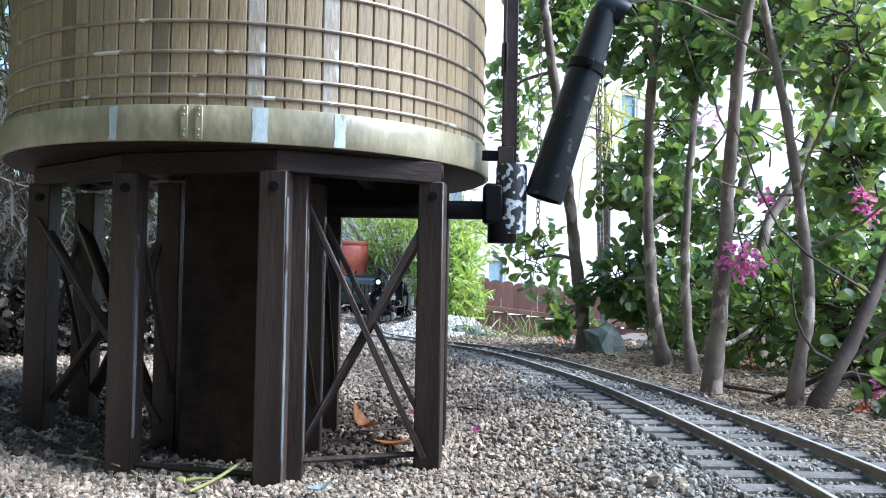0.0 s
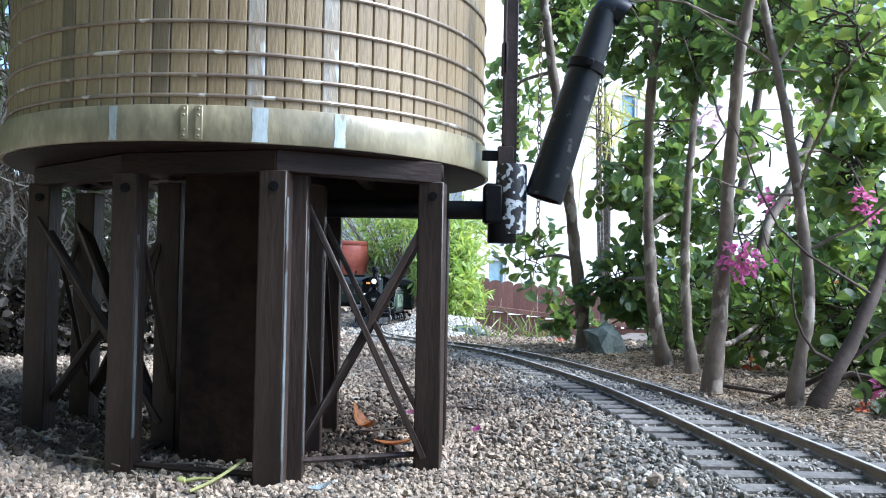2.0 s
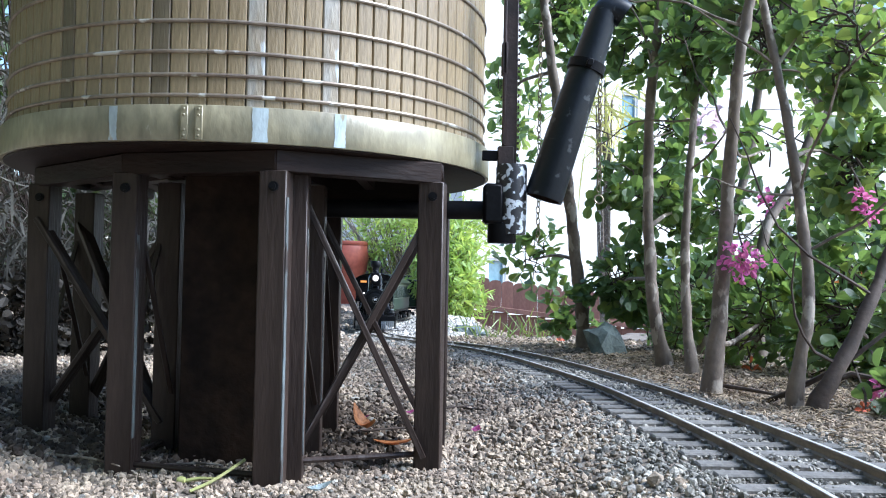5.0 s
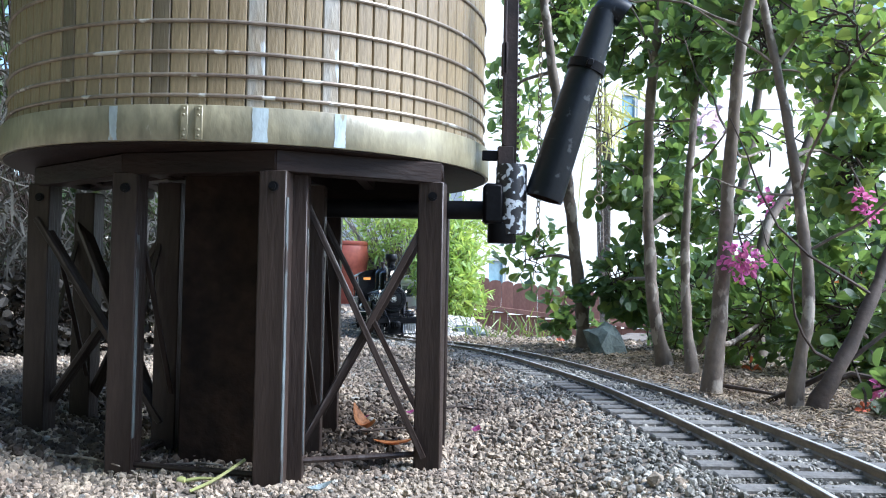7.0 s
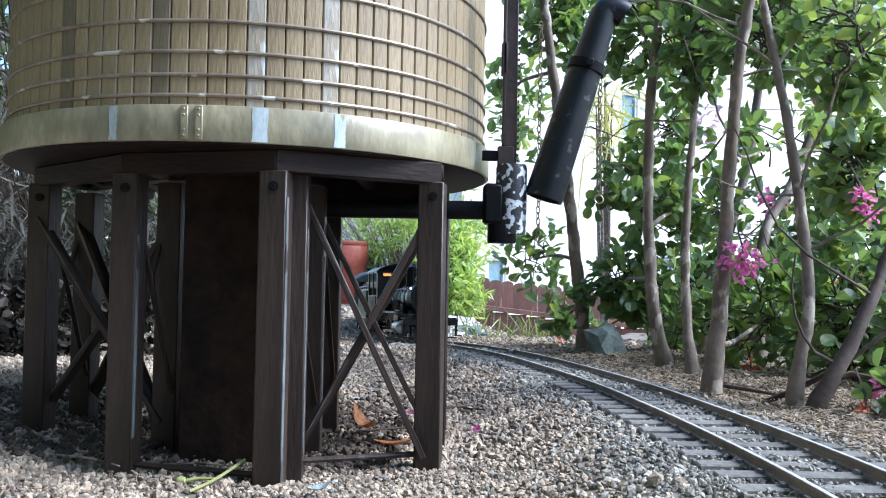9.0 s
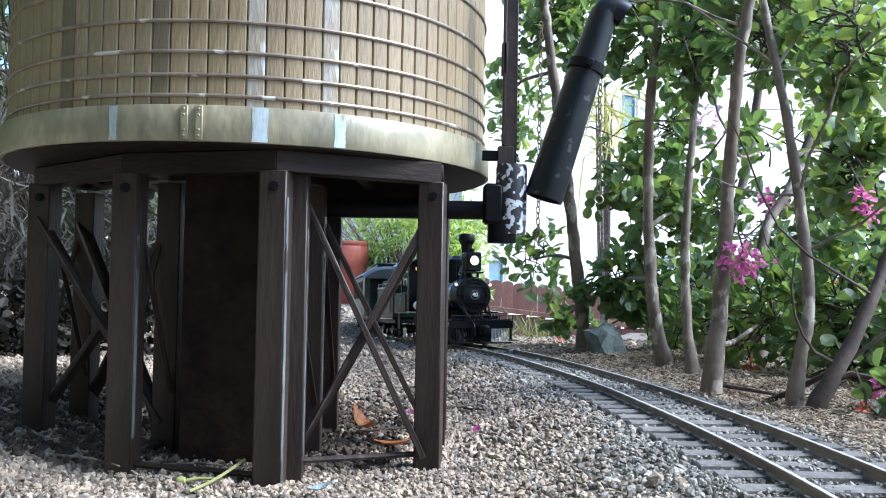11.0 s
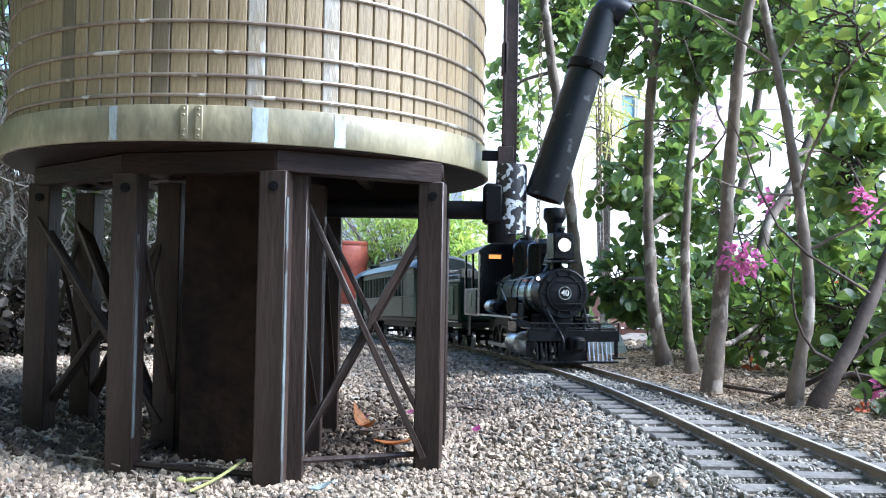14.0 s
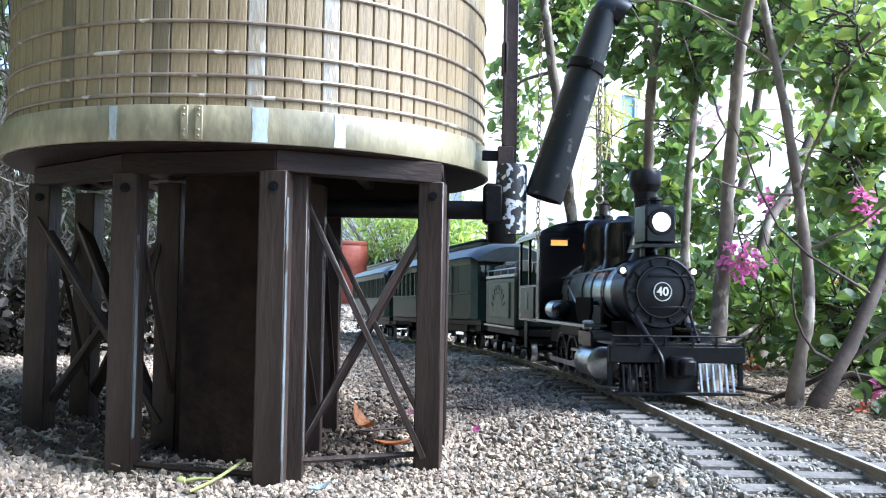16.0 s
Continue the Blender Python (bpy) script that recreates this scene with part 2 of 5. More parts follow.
RAIL_Z = [0.0235, 0.0235, 0.0223, 0.0123, 0.0076, -0.0106, -0.0225, -0.0310, -0.038, -0.041, -0.042]


def rail_z(y):
    return float(np.mean([np.interp(y + k * 0.06, RAIL_Y, RAIL_Z) for k in range(-3, 4)]))


STEP = 0.005
TRACK = spline([(x, y, rail_z(y)) for x, y in LINE], STEP)


def on_track(s):
    """The place on the track's line at s metres from its far end, and the way there."""
    i = max(0.0, min(s / STEP, len(TRACK) - 2.001))
    k = int(i)
    return TRACK[k].lerp(TRACK[k + 1], i - k), (TRACK[k + 1] - TRACK[k]).normalized()


GAUGE = 0.0338
TX = np.array([[p.x, p.y, p.z] for p in TRACK])
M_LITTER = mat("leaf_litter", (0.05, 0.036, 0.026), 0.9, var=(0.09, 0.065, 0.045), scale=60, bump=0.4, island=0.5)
M_PALEGRAVEL = mat("pale_gravel", (0.62, 0.59, 0.53), 0.85, var=(0.48, 0.455, 0.41), scale=25, bump=0.5, fine=900, island=0.4)
M_STRAW = mat("straw_fibre", (0.34, 0.265, 0.175), 0.8, var=(0.23, 0.175, 0.112), scale=40, fine=600, island=0.55)
M_FROND = leaf_mat("dry_frond", (0.42, 0.38, 0.14), (0.50, 0.46, 0.20), 0.6, 0.3)
M_PANEL = mat("pale_panel", (0.19, 0.245, 0.175), 0.5, var=(0.15, 0.195, 0.14), scale=90)
# brown-black leaf colour with the deep shade behind the tower painted in
M_SHADELEAF = leaf_mat("shade_dark_leaf", (0.016, 0.013, 0.010), (0.030, 0.025, 0.018), 0.8, 0.03)
# blue-grey that paints the sky's reflection on the posts' right faces
M_EDGE = mat("post_edge_sheen", (0.21, 0.25, 0.26), 0.5, var=(0.075, 0.07, 0.066), scale=60, stretch=(1, 1, 0.5), spot=(0.05, 0.04, 0.036), spot_at=0.58, spot_scale=120)


# ---- ground ----
def ground_z(x, y):
    """Height of the ground, for arrays of x and y."""
    x, y = np.asarray(x, float), np.asarray(y, float)
    shape = x.shape
    P = np.stack([x.ravel(), y.ravel()], 1)
    z = np.empty(len(P))
    line = TX[::4]
    for i in range(0, len(P), 4000):
        d = P[i:i + 4000, None, :] - line[None, :, :2]
        d2 = (d ** 2).sum(2)
        k = d2.argmin(1)
        dist = np.sqrt(d2[np.arange(len(k)), k])
        a, b = line[np.maximum(k - 1, 0)], line[np.minimum(k + 1, len(line) - 1)]
        way = b - a
        q = P[i:i + 4000]
        side = way[:, 0] * (q[:, 1] - line[k, 1]) - way[:, 1] * (q[:, 0] - line[k, 0])
        side = np.where(side < 0, -1.0, 1.0)      # -1: the tower's side of the line
        zt = line[k, 2] - 0.0072
        qx, qy = q[:, 0], q[:, 1]
        flat = np.where(qy < 0.62, 0.0, np.interp(qy, [0.62, 0.97, 1.4, 2.2, 3], [0.0, -0.008, -0.02, -0.034, -0.04]))
        rise = 0.016 * np.clip((-0.17 - qx) / 0.10, 0, 1) * np.clip((0.9 - qy) / 0.3, 0, 1) + 0.45 * np.clip((-0.50 - qx) / 0.8, 0, 1) ** 1.2 * np.clip((2.2 - qy) / 1.0, 0, 1)
        fall = np.clip((dist - 0.042) / 0.085, 0, 1)
        fall = fall * fall * (3 - 2 * fall)
        left = zt * (1 - fall) + (np.minimum(flat, zt) + rise) * fall
        mound = 0.026 * np.exp(-((qx - 0.0) / 0.12) ** 2 - ((qy - 1.95) / 0.36) ** 2)
        bank = np.clip((dist - 0.05) / 0.06, 0, 1)
        right = zt + 0.004 * bank + mound * np.clip((dist - 0.05) / 0.05, 0, 1)
        h = np.where(side < 0, left, right)
        edge = np.interp(qx, [-0.30, 0.02, 0.12, 0.25, 0.42], [4.2, 2.6, 1.42, 1.42, 1.9])
        drop = np.clip((qy - edge) / 2.0, 0, 1) + np.clip((qx - 2.2) / 2.0, 0, 1)
        h = h * (1 - np.clip(drop, 0, 1)) - 0.95 * np.clip(drop, 0, 1)
        z[i:i + 4000] = h
    wob = 0.0022 * np.sin(P[:, 0] * 61 + 2 * np.sin(P[:, 1] * 37)) * np.sin(P[:, 1] * 53 + 1.3)
    return (z + wob * np.where(z > -0.2, 0.6, 0)).reshape(shape)


def make_ground():
    def spread(lo, hi, centre, fine, n):
        u = np.linspace(-1, 1, n)
        k = 6.5
        v = np.sinh(u * k) / np.sinh(k)
        return np.where(v < 0, centre + v * (centre - lo), centre + v * (hi - centre))
    xs = spread(-400, 400, 0.05, 0.01, 190)
    xs = np.sort(np.concatenate([xs[np.abs(xs - 0.05) > 0.75], np.arange(-0.7, 0.8, 0.012)]))
    ys = np.concatenate([-np.geomspace(400, 0.3, 24), np.arange(-0.25, 2.9, 0.014), np.geomspace(2.95, 900, 60)])
    X, Y = np.meshgrid(xs, ys)
    Z = ground_z(X, Y)
    V = np.stack([X.ravel(), Y.ravel(), Z.ravel()], 1)
    nx, ny = len(xs), len(ys)
    i = np.arange(nx * (ny - 1)).reshape(ny - 1, nx)[:, :-1].ravel()
    F = np.stack([i, i + 1, i + nx + 1, i + nx], 1)
    ob = new("ground", from_arrays("ground", V, F, M_SOIL, True))
    tagged(ob, "tan gravelly garden soil falling away behind the track", "ground", kind="structure")


make_ground()


def stones(name, material, label, pts, sizes, seed, sink=0.35):
    """Many small angular stones as one mesh."""
    rng = np.random.default_rng(seed)
    bm = bmesh.new()
    bmesh.ops.create_icosphere(bm, subdivisions=1, radius=0.5)
    base = np.array([v.co for v in bm.verts])
    face = np.array([[v.index for v in f.verts] for f in bm.faces])
    bm.free()
    n = len(pts)
    ax = rng.normal(size=(n, 3))
    ax /= np.linalg.norm(ax, axis=1, keepdims=True)
    an = rng.uniform(0, 6.28, n)
    K = np.zeros((n, 3, 3))
    K[:, 0, 1], K[:, 0, 2], K[:, 1, 0], K[:, 1, 2], K[:, 2, 0], K[:, 2, 1] = -ax[:, 2], ax[:, 1], ax[:, 2], -ax[:, 0], -ax[:, 1], ax[:, 0]
    R = np.eye(3) + np.sin(an)[:, None, None] * K + (1 - np.cos(an))[:, None, None] * (K @ K)
    sc = sizes[:, None] * rng.uniform(0.6, 1.25, (n, 3))
    loc = base[None] * rng.uniform(0.62, 1.28, (n, len(base), 1)) * sc[:, None, :]
    V = np.einsum("nij,nkj->nki", R, loc) + pts[:, None, :]
    V[:, :, 2] += (sizes * (0.5 - sink))[:, None]
    F = (face[None] + (np.arange(n) * len(base))[:, None, None]).reshape(-1, 3)
    ob = new(name, from_arrays(name, V.reshape(-1, 3), F, material, False))
    return tagged(ob, label, "gravel", kind="stuff")


def scatter_gravel():
    rng = np.random.default_rng(5)
    rows = []
    for y0, y1, size in ((0.22, 0.42, 0.0024), (0.42, 0.62, 0.0027), (0.62, 0.95, 0.0035), (0.95, 1.5, 0.0054), (1.5, 2.5, 0.0060), (2.5, 3.3, 0.0115)):
        x0, x1 = -0.56 * y1 - 0.02 if y0 < 2.4 else -0.62, min(0.56 * y1 + 0.02, 0.42 if y0 < 2.4 else 0.02)
        n = int((y1 - y0) * (x1 - x0) / (size * size) * 1.25)
        x, y = rng.uniform(x0, x1, n), rng.uniform(y0, y1, n)
        ok = np.abs(x) < 0.55 * y + 0.02
        rows.append(np.stack([x[ok], y[ok], size * rng.lognormal(0, 0.28, n)[ok]], 1))
    P = np.concatenate(rows)
    line = TX[::3]
    dist, side = np.empty(len(P)), np.empty(len(P))
    for i in range(0, len(P), 3000):
        d = P[i:i + 3000, None, :2] - line[None, :, :2]
        d2 = (d ** 2).sum(2)
        k = d2.argmin(1)
        dist[i:i + 3000] = np.sqrt(d2[np.arange(len(k)), k])
        way = line[np.minimum(k + 1, len(line) - 1)] - line[np.maximum(k - 1, 0)]
        side[i:i + 3000] = np.sign(way[:, 0] * (P[i:i + 3000, 1] - line[k, 1]) - way[:, 1] * (P[i:i + 3000, 0] - line[k, 0]))
    z = ground_z(P[:, 0], P[:, 1])
    keep = (side < 0) | (dist < 0.30)
    P, z, dist, side = P[keep], z[keep], dist[keep], side[keep]
    P[:, 2] *= np.where(dist < 0.046, 0.80, 1.0)
    edge = 0.060 + 0.012 * np.sin(P[:, 1] * 23) + rng.normal(0, 0.015, len(P))
    grey = (dist < edge) & ~((side > 0) & (dist > 0.052 + rng.normal(0, 0.008, len(P)))) | (rng.uniform(size=len(P)) < 0.07)
    pale = (side > 0) & (P[:, 1] > 1.42) & (P[:, 1] < 2.72) & (P[:, 0] < 0.075) & (dist > 0.040)
    pts = np.stack([P[:, 0], P[:, 1], z], 1)
    pts[:, 2] += np.where(dist < 0.0225, 0.0014, np.where(dist < 0.045, 0.0002, 0))
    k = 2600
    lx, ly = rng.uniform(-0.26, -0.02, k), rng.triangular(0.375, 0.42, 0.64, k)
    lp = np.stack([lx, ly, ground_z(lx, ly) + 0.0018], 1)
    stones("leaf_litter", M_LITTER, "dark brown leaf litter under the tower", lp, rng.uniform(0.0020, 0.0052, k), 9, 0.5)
    stones("ballast_gravel", M_BALLAST, "grey crushed stone ballast around the track", pts[grey & ~pale], P[grey & ~pale, 2], 3)
    stones("pea_gravel", M_GRAVEL, "tan and buff crushed gravel covering the ground", pts[~grey & ~pale], P[~grey & ~pale, 2], 4)
    stones("white_gravel", M_PALEGRAVEL, "pale whitish gravel on the mound inside the curve", pts[pale], P[pale, 2], 8)


scatter_gravel()


def scatter_mulch():
    """Short straw and bark fibres lying beyond the track, under the trees."""
    rng = np.random.default_rng(15)
    n = 110000
    i = rng.integers(0, len(TX) - 1, n)
    y = TX[i, 1]
    off = rng.uniform(0.040, 0.16, n)
    way = TX[i + 1] - TX[i]
    way /= np.linalg.norm(way, axis=1, keepdims=True)
    x, y = TX[i, 0] - way[:, 1] * off, TX[i, 1] + way[:, 0] * off
    ok = (y > 0.36) & (y < 1.32) & (x > 0.02) & (rng.uniform(size=n) < np.clip((off - 0.036) / 0.03, 0, 1))
    x, y = x[ok], y[ok]
    n = len(x)
    z = ground_z(x, y) + rng.uniform(0.0010, 0.0042, n)
    L, w, a, up = rng.uniform(0.002, 0.0075, n), rng.uniform(0.0003, 0.0009, n), rng.uniform(0, 6.28, n), rng.normal(0, 0.22, n)
    d = np.stack([np.cos(a), np.sin(a), up], 1) * L[:, None] / 2
    q = np.stack([-np.sin(a), np.cos(a), rng.normal(0, 0.4, n)], 1) * w[:, None] / 2
    c = np.stack([x, y, z], 1)
    bow = np.array([0, 0, 1.0]) * (L * rng.uniform(-0.05, 0.15, n))[:, None]
    V = np.stack([c - d - q, c - d + q, c + bow - q, c + bow + q, c + d - q * 0.5, c + d + q * 0.5], 1).reshape(-1, 3)
    o = (np.arange(n) * 6)[:, None]
    F = np.concatenate([o + np.array([0, 2, 3, 1]), o + np.array([2, 4, 5, 3])])
    ob = new("straw_mulch", from_arrays("straw_mulch", V, F, M_STRAW))
    tagged(ob, "dry tan straw and bark mulch under the trees", "mulch", kind="stuff")


scatter_mulch()


# ---- track ----
def make_track():
    tr = thing("railway_track", "garden railway track with weathered metal rails on dark sleepers", "track", kind="structure")
    half = [(-0.0020, -0.0044), (-0.0020, -0.0040), (-0.0005, -0.0034), (-0.0005, -0.0016), (-0.0011, -0.0011), (-0.0011, -0.0003), (-0.0009, 0.0)]
    prof = half + [(-a, b) for a, b in half[::-1]]
    for sgn in (-1, 1):
        verts, faces, top = [], [], []
        for p in range(0, len(TRACK) - 1, 2):
            c, w = on_track(p * STEP)
            right = Vector((w.y, -w.x, 0)).normalized()
            base = len(verts)
            for a, b in prof:
                verts.append(c + right * (sgn * (GAUGE / 2 + 0.0014) + a) + Vector((0, 0, b)))
            if p:
                n = len(prof)
                for k in range(n):
                    faces.append((base - n + k, base - n + (k + 1) % n, base + (k + 1) % n, base + k))
                    top.append(k == len(half) - 1)
        me = from_arrays("rail", verts, faces, M_RAIL)
        me.materials.append(M_RAILTOP)
        me.polygons.foreach_set("material_index", [1 if t else 0 for t in top])
        ob = new("rail", me)
        ob.parent = tr
    bm = bmesh.new()
    box(bm, 0, 0, -0.0069, 0.0082, 0.078, 0.0050, bevel=0.0007)
    for sgn in (-1, 1):
        for o in (-0.0032, 0.0032):
            box(bm, 0, sgn * (GAUGE / 2 + 0.0014) + o, -0.0039, 0.0034, 0.0018, 0.0018)
    tie = mesh_of("sleeper", bm, M_TIE)
    rng = random.Random(4)
    s = 0.02
    while s < len(TRACK) * STEP - 0.02:
        c, w = on_track(s)
        ob = new("sleeper", tie)
        ob.parent = tr
        ob.matrix_basis = Matrix.Translation(c) @ pose(0, 0, rng.uniform(-0.0003, 0.0003), 0, 0, math.degrees(math.atan2(w.y, w.x)) + rng.uniform(-1.2, 1.2))
        s += 0.0200


make_track()


# ---- water tower ----
TC = Vector((-0.1044, 0.4736, 0))      # its axis
TR = 0.1256                            # radius over the staves
FLOOR = 0.1425                         # underside of the tub
TOP = 0.30
LEGS = [(-0.2065, 0.4385), (-0.1405, 0.3790), (-0.0715, 0.3605), (-0.0052, 0.3950), (-0.0654, 0.3735), (-0.0644, 0.4204), (-0.0629, 0.4751),
        (-0.2033, 0.4860), (-0.1345, 0.4210), (-0.0040, 0.4430), (-0.0030, 0.4960), (-0.1330, 0.4760)]


def make_tower():
    tw = thing("water_tower", "model water tower with round tan wooden tub on dark posts", "water tower", pose(*TC))
    n = 100
    da = 2 * math.pi / n
    bm = bmesh.new()
    r0, r1, g = TR - 0.004, TR, da * 0.475
    co = [(r0, -g), (r1 - 0.0005, -g), (r1, -g * 0.86), (r1 + 0.0001, 0), (r1, g * 0.86), (r1 - 0.0005, g), (r0, g)]
    lo = [bm.verts.new((r * math.cos(a), r * math.sin(a), FLOOR + 0.004)) for r, a in co]
    hi = [bm.verts.new((r * math.cos(a), r * math.sin(a), TOP)) for r, a in co]
    for k in range(len(co)):
        j = (k + 1) % len(co)
        bm.faces.new((lo[k], lo[j], hi[j], hi[k]))
    bm.faces.new(hi)
    bm.faces.new(lo[::-1])
    stave = mesh_of("stave", bm, M_STAVE)
    worn, dark = stave.copy(), stave.copy()
    worn.materials[0], dark.materials[0] = M_STAVEW, M_STAVED
    for i in range(n):
        deg = math.degrees(i * da + 0.013)
        deg = deg - 360 if deg > 180 else deg
        pick = stave
        for at, half, me in ((-77.2, 1.9, worn), (-62.4, 1.9, worn), (-104.8, 1.0, worn), (-97, 2.0, dark), (-118, 2, dark)):
            if abs(deg - at) < half:
                pick = me
        ob = new("stave", pick)
        ob.parent = tw
        ob.matrix_basis = Matrix.Rotation(i * da + 0.013, 4, "Z")
    part("tub_lining", lathe([(0, FLOOR + 0.006), (TR - 0.0035, FLOOR + 0.006), (TR - 0.0035, TOP - 0.004), (0, TOP - 0.004)], 64), M_BOX, tw, "dark inner lining and deck")
    part("band", lathe([(TR + 0.0016, FLOOR), (TR + 0.0032, FLOOR), (TR + 0.0034, FLOOR + 0.0004), (TR + 0.0034, FLOOR + 0.0146), (TR + 0.0031, FLOOR + 0.015), (TR - 0.002, FLOOR + 0.015), (TR + 0.0016, FLOOR + 0.012), (TR + 0.0016, FLOOR)], 120), M_BAND, tw, "wide weathered yellow-tan base band")
    # the underside takes the beam colour, with the overhang's shade painted in
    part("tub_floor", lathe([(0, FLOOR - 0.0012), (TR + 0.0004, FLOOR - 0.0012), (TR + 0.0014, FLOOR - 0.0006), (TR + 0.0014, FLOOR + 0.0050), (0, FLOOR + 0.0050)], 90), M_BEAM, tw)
    for z in (0.1620, 0.1705, 0.1802, 0.1930, 0.2085, 0.2265, 0.2480, 0.2730):
        prof = [(TR + 0.0003 + 0.0009 * math.cos(t), z + 0.0009 * math.sin(t)) for t in np.linspace(0, 2 * math.pi, 9)]
        part("hoop", lathe(prof, 120), M_HOOP, tw, "thin weathered metal hoop")
    # riveted joint of the band
    a = radians(-89.6)
    bm = bmesh.new()
    m = Matrix.Rotation(a, 4, "Z")
    for o in (-0.0030, 0.0030):
        box(bm, TR + 0.0040, o, FLOOR + 0.0075, 0.0012, 0.0030, 0.0140, m, 0.0002)
        for z in (0.002, 0.0045, 0.0105, 0.013):
            box(bm, TR + 0.0048, o, FLOOR + z, 0.0008, 0.0010, 0.0010, m, 0.0002)
    part("band_clamp", bm, M_BAND, tw, "bolted band joint plates")
    # worn pale streaks down the tub
    for deg, wd in ((-77.4, 0.0075), (-62.4, 0.0060), (-104.8, 0.0045)):
        a0 = radians(deg)
        bm = bmesh.new()
        prev = None
        rng = random.Random(int(deg))
        for z in np.linspace(FLOOR + 0.0004, FLOOR + 0.0146, 12):
            w0, w1 = wd / TR / 2 * (0.85 + 0.05 * math.sin(z * 500) + rng.uniform(-0.05, 0.05)), wd / TR / 2 * (0.8 + 0.06 * math.sin(z * 400 + 2) + rng.uniform(-0.05, 0.05))
            r = TR + 0.00352
            row = [bm.verts.new((r * math.cos(t), r * math.sin(t), z)) for t in np.linspace(a0 - w0, a0 + w1, 4)]
            if prev:
                for q in range(3):
                    bm.faces.new((prev[q], prev[q + 1], row[q + 1], row[q]))
            prev = row
        part("paint_streak", bm, M_WHITEWEAR, tw, "streak of worn whitish paint")
    # posts
    for i, (x, y) in enumerate(LEGS):
        zb = float(ground_z(np.array([x]), np.array([y]))[0]) - 0.006
        w = 0.0118
        bm = boxes((0, 0, (zb + FLOOR - 0.0100) / 2, w, w, FLOOR - 0.0100 - zb), bevel=0.0005)
        part("post", bm, M_TIMBER, tw, at=pose(x - TC.x, y - TC.y, 0, 0, 0, (-7, -4, -4, -8, 3, 2, 2, -6, -4, 10, 8, -3)[i]))
        # thin pale strip: sky sheen painted on the right face of these posts
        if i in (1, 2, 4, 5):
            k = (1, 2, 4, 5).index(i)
            part("worn_edge", boxes((w / 2 + 0.0002, -0.0040, (zb + FLOOR) / 2 - 0.008, 0.0004, (0.0022, 0.0034, 0.0026, 0.0022)[k], (FLOOR - zb) * (0.60, 0.82, 0.66, 0.5)[k])), M_EDGE, tw, "pale strip painted as sky sheen along the post edge", smooth=False, at=pose(x - TC.x, y - TC.y, 0, 0, 0, (-4, -4, 3, 2)[k]))

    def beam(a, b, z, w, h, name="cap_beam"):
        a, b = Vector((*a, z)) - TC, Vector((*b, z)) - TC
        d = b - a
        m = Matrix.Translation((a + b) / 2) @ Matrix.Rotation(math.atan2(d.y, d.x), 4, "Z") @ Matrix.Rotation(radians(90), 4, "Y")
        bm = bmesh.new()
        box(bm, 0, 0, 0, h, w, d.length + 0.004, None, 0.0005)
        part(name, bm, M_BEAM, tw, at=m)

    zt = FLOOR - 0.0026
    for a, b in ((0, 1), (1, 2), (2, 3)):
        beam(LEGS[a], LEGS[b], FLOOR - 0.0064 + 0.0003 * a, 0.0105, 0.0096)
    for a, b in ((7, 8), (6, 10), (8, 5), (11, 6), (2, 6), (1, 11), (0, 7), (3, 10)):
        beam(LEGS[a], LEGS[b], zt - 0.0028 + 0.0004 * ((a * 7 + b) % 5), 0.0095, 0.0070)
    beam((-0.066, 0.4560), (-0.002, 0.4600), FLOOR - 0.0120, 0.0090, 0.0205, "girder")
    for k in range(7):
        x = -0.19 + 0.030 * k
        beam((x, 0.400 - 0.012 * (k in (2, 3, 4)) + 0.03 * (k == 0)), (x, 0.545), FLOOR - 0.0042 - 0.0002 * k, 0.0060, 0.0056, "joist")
    def brace(a, za, b, zb, w=0.0070, th=0.0028, off=0.0):
        a, b = Vector((*a, za)) - TC, Vector((*b, zb)) - TC
        d = b - a
        n = Vector((d.y, -d.x, 0)).normalized() * off
        q = d.to_track_quat("Z", "Y").to_matrix().to_4x4()
        bm = bmesh.new()
        box(bm, 0, 0, 0, w, th, d.length, None, 0.0003)
        part("brace", bm, M_TIMBER, tw, at=Matrix.Translation((a + b) / 2 + n) @ q)

    brace((-0.0630, 0.3835), 0.1230, (-0.0075, 0.3892), 0.0064)
    brace((-0.0650, 0.3868), 0.0065, (-0.0040, 0.3950), 0.1230)
    brace((-0.0625, 0.4297), 0.1197, (-0.0080, 0.4355), 0.0132)
    brace((-0.0670, 0.4315), 0.0050, (-0.0040, 0.4375), 0.1210)
    for a, b in ((0, 7), (8, 11), (1, 8), (2, 5), (5, 6), (9, 10), (3, 9)):
        brace(LEGS[a], 0.115, LEGS[b], 0.018, w=0.0026, th=0.0014, off=0.004)
        brace(LEGS[a], 0.018, LEGS[b], 0.115, w=0.0026, th=0.0014, off=-0.004)
    for a, b in ((7, 8), (0, 8)):
        brace(LEGS[a], 0.115, LEGS[b], 0.015, off=0.004)
        brace(LEGS[a], 0.015, LEGS[b], 0.115, off=-0.004)
    # thin sill rods near the ground
    for a, b, z in ((1, 2, 0.0035), (4, 3, 0.007), (1, 8, 0.006), (2, 4, 0.005)):
        bm = rod(bmesh.new(), Vector((*LEGS[a], z)) - TC, Vector((*LEGS[b], z)) - TC, 0.0014)
        part("sill_rod", bm, M_TIMBER, tw)
    # frost box in the middle
    bm = boxes((0, 0, 0.066, 0.0395, 0.040, 0.146), bevel=0.0006)
    part("frost_box", bm, M_BOX, tw, "plain black boarded box around the pipe", at=pose(0.0027, -0.0575, 0, 0, 0, 0))
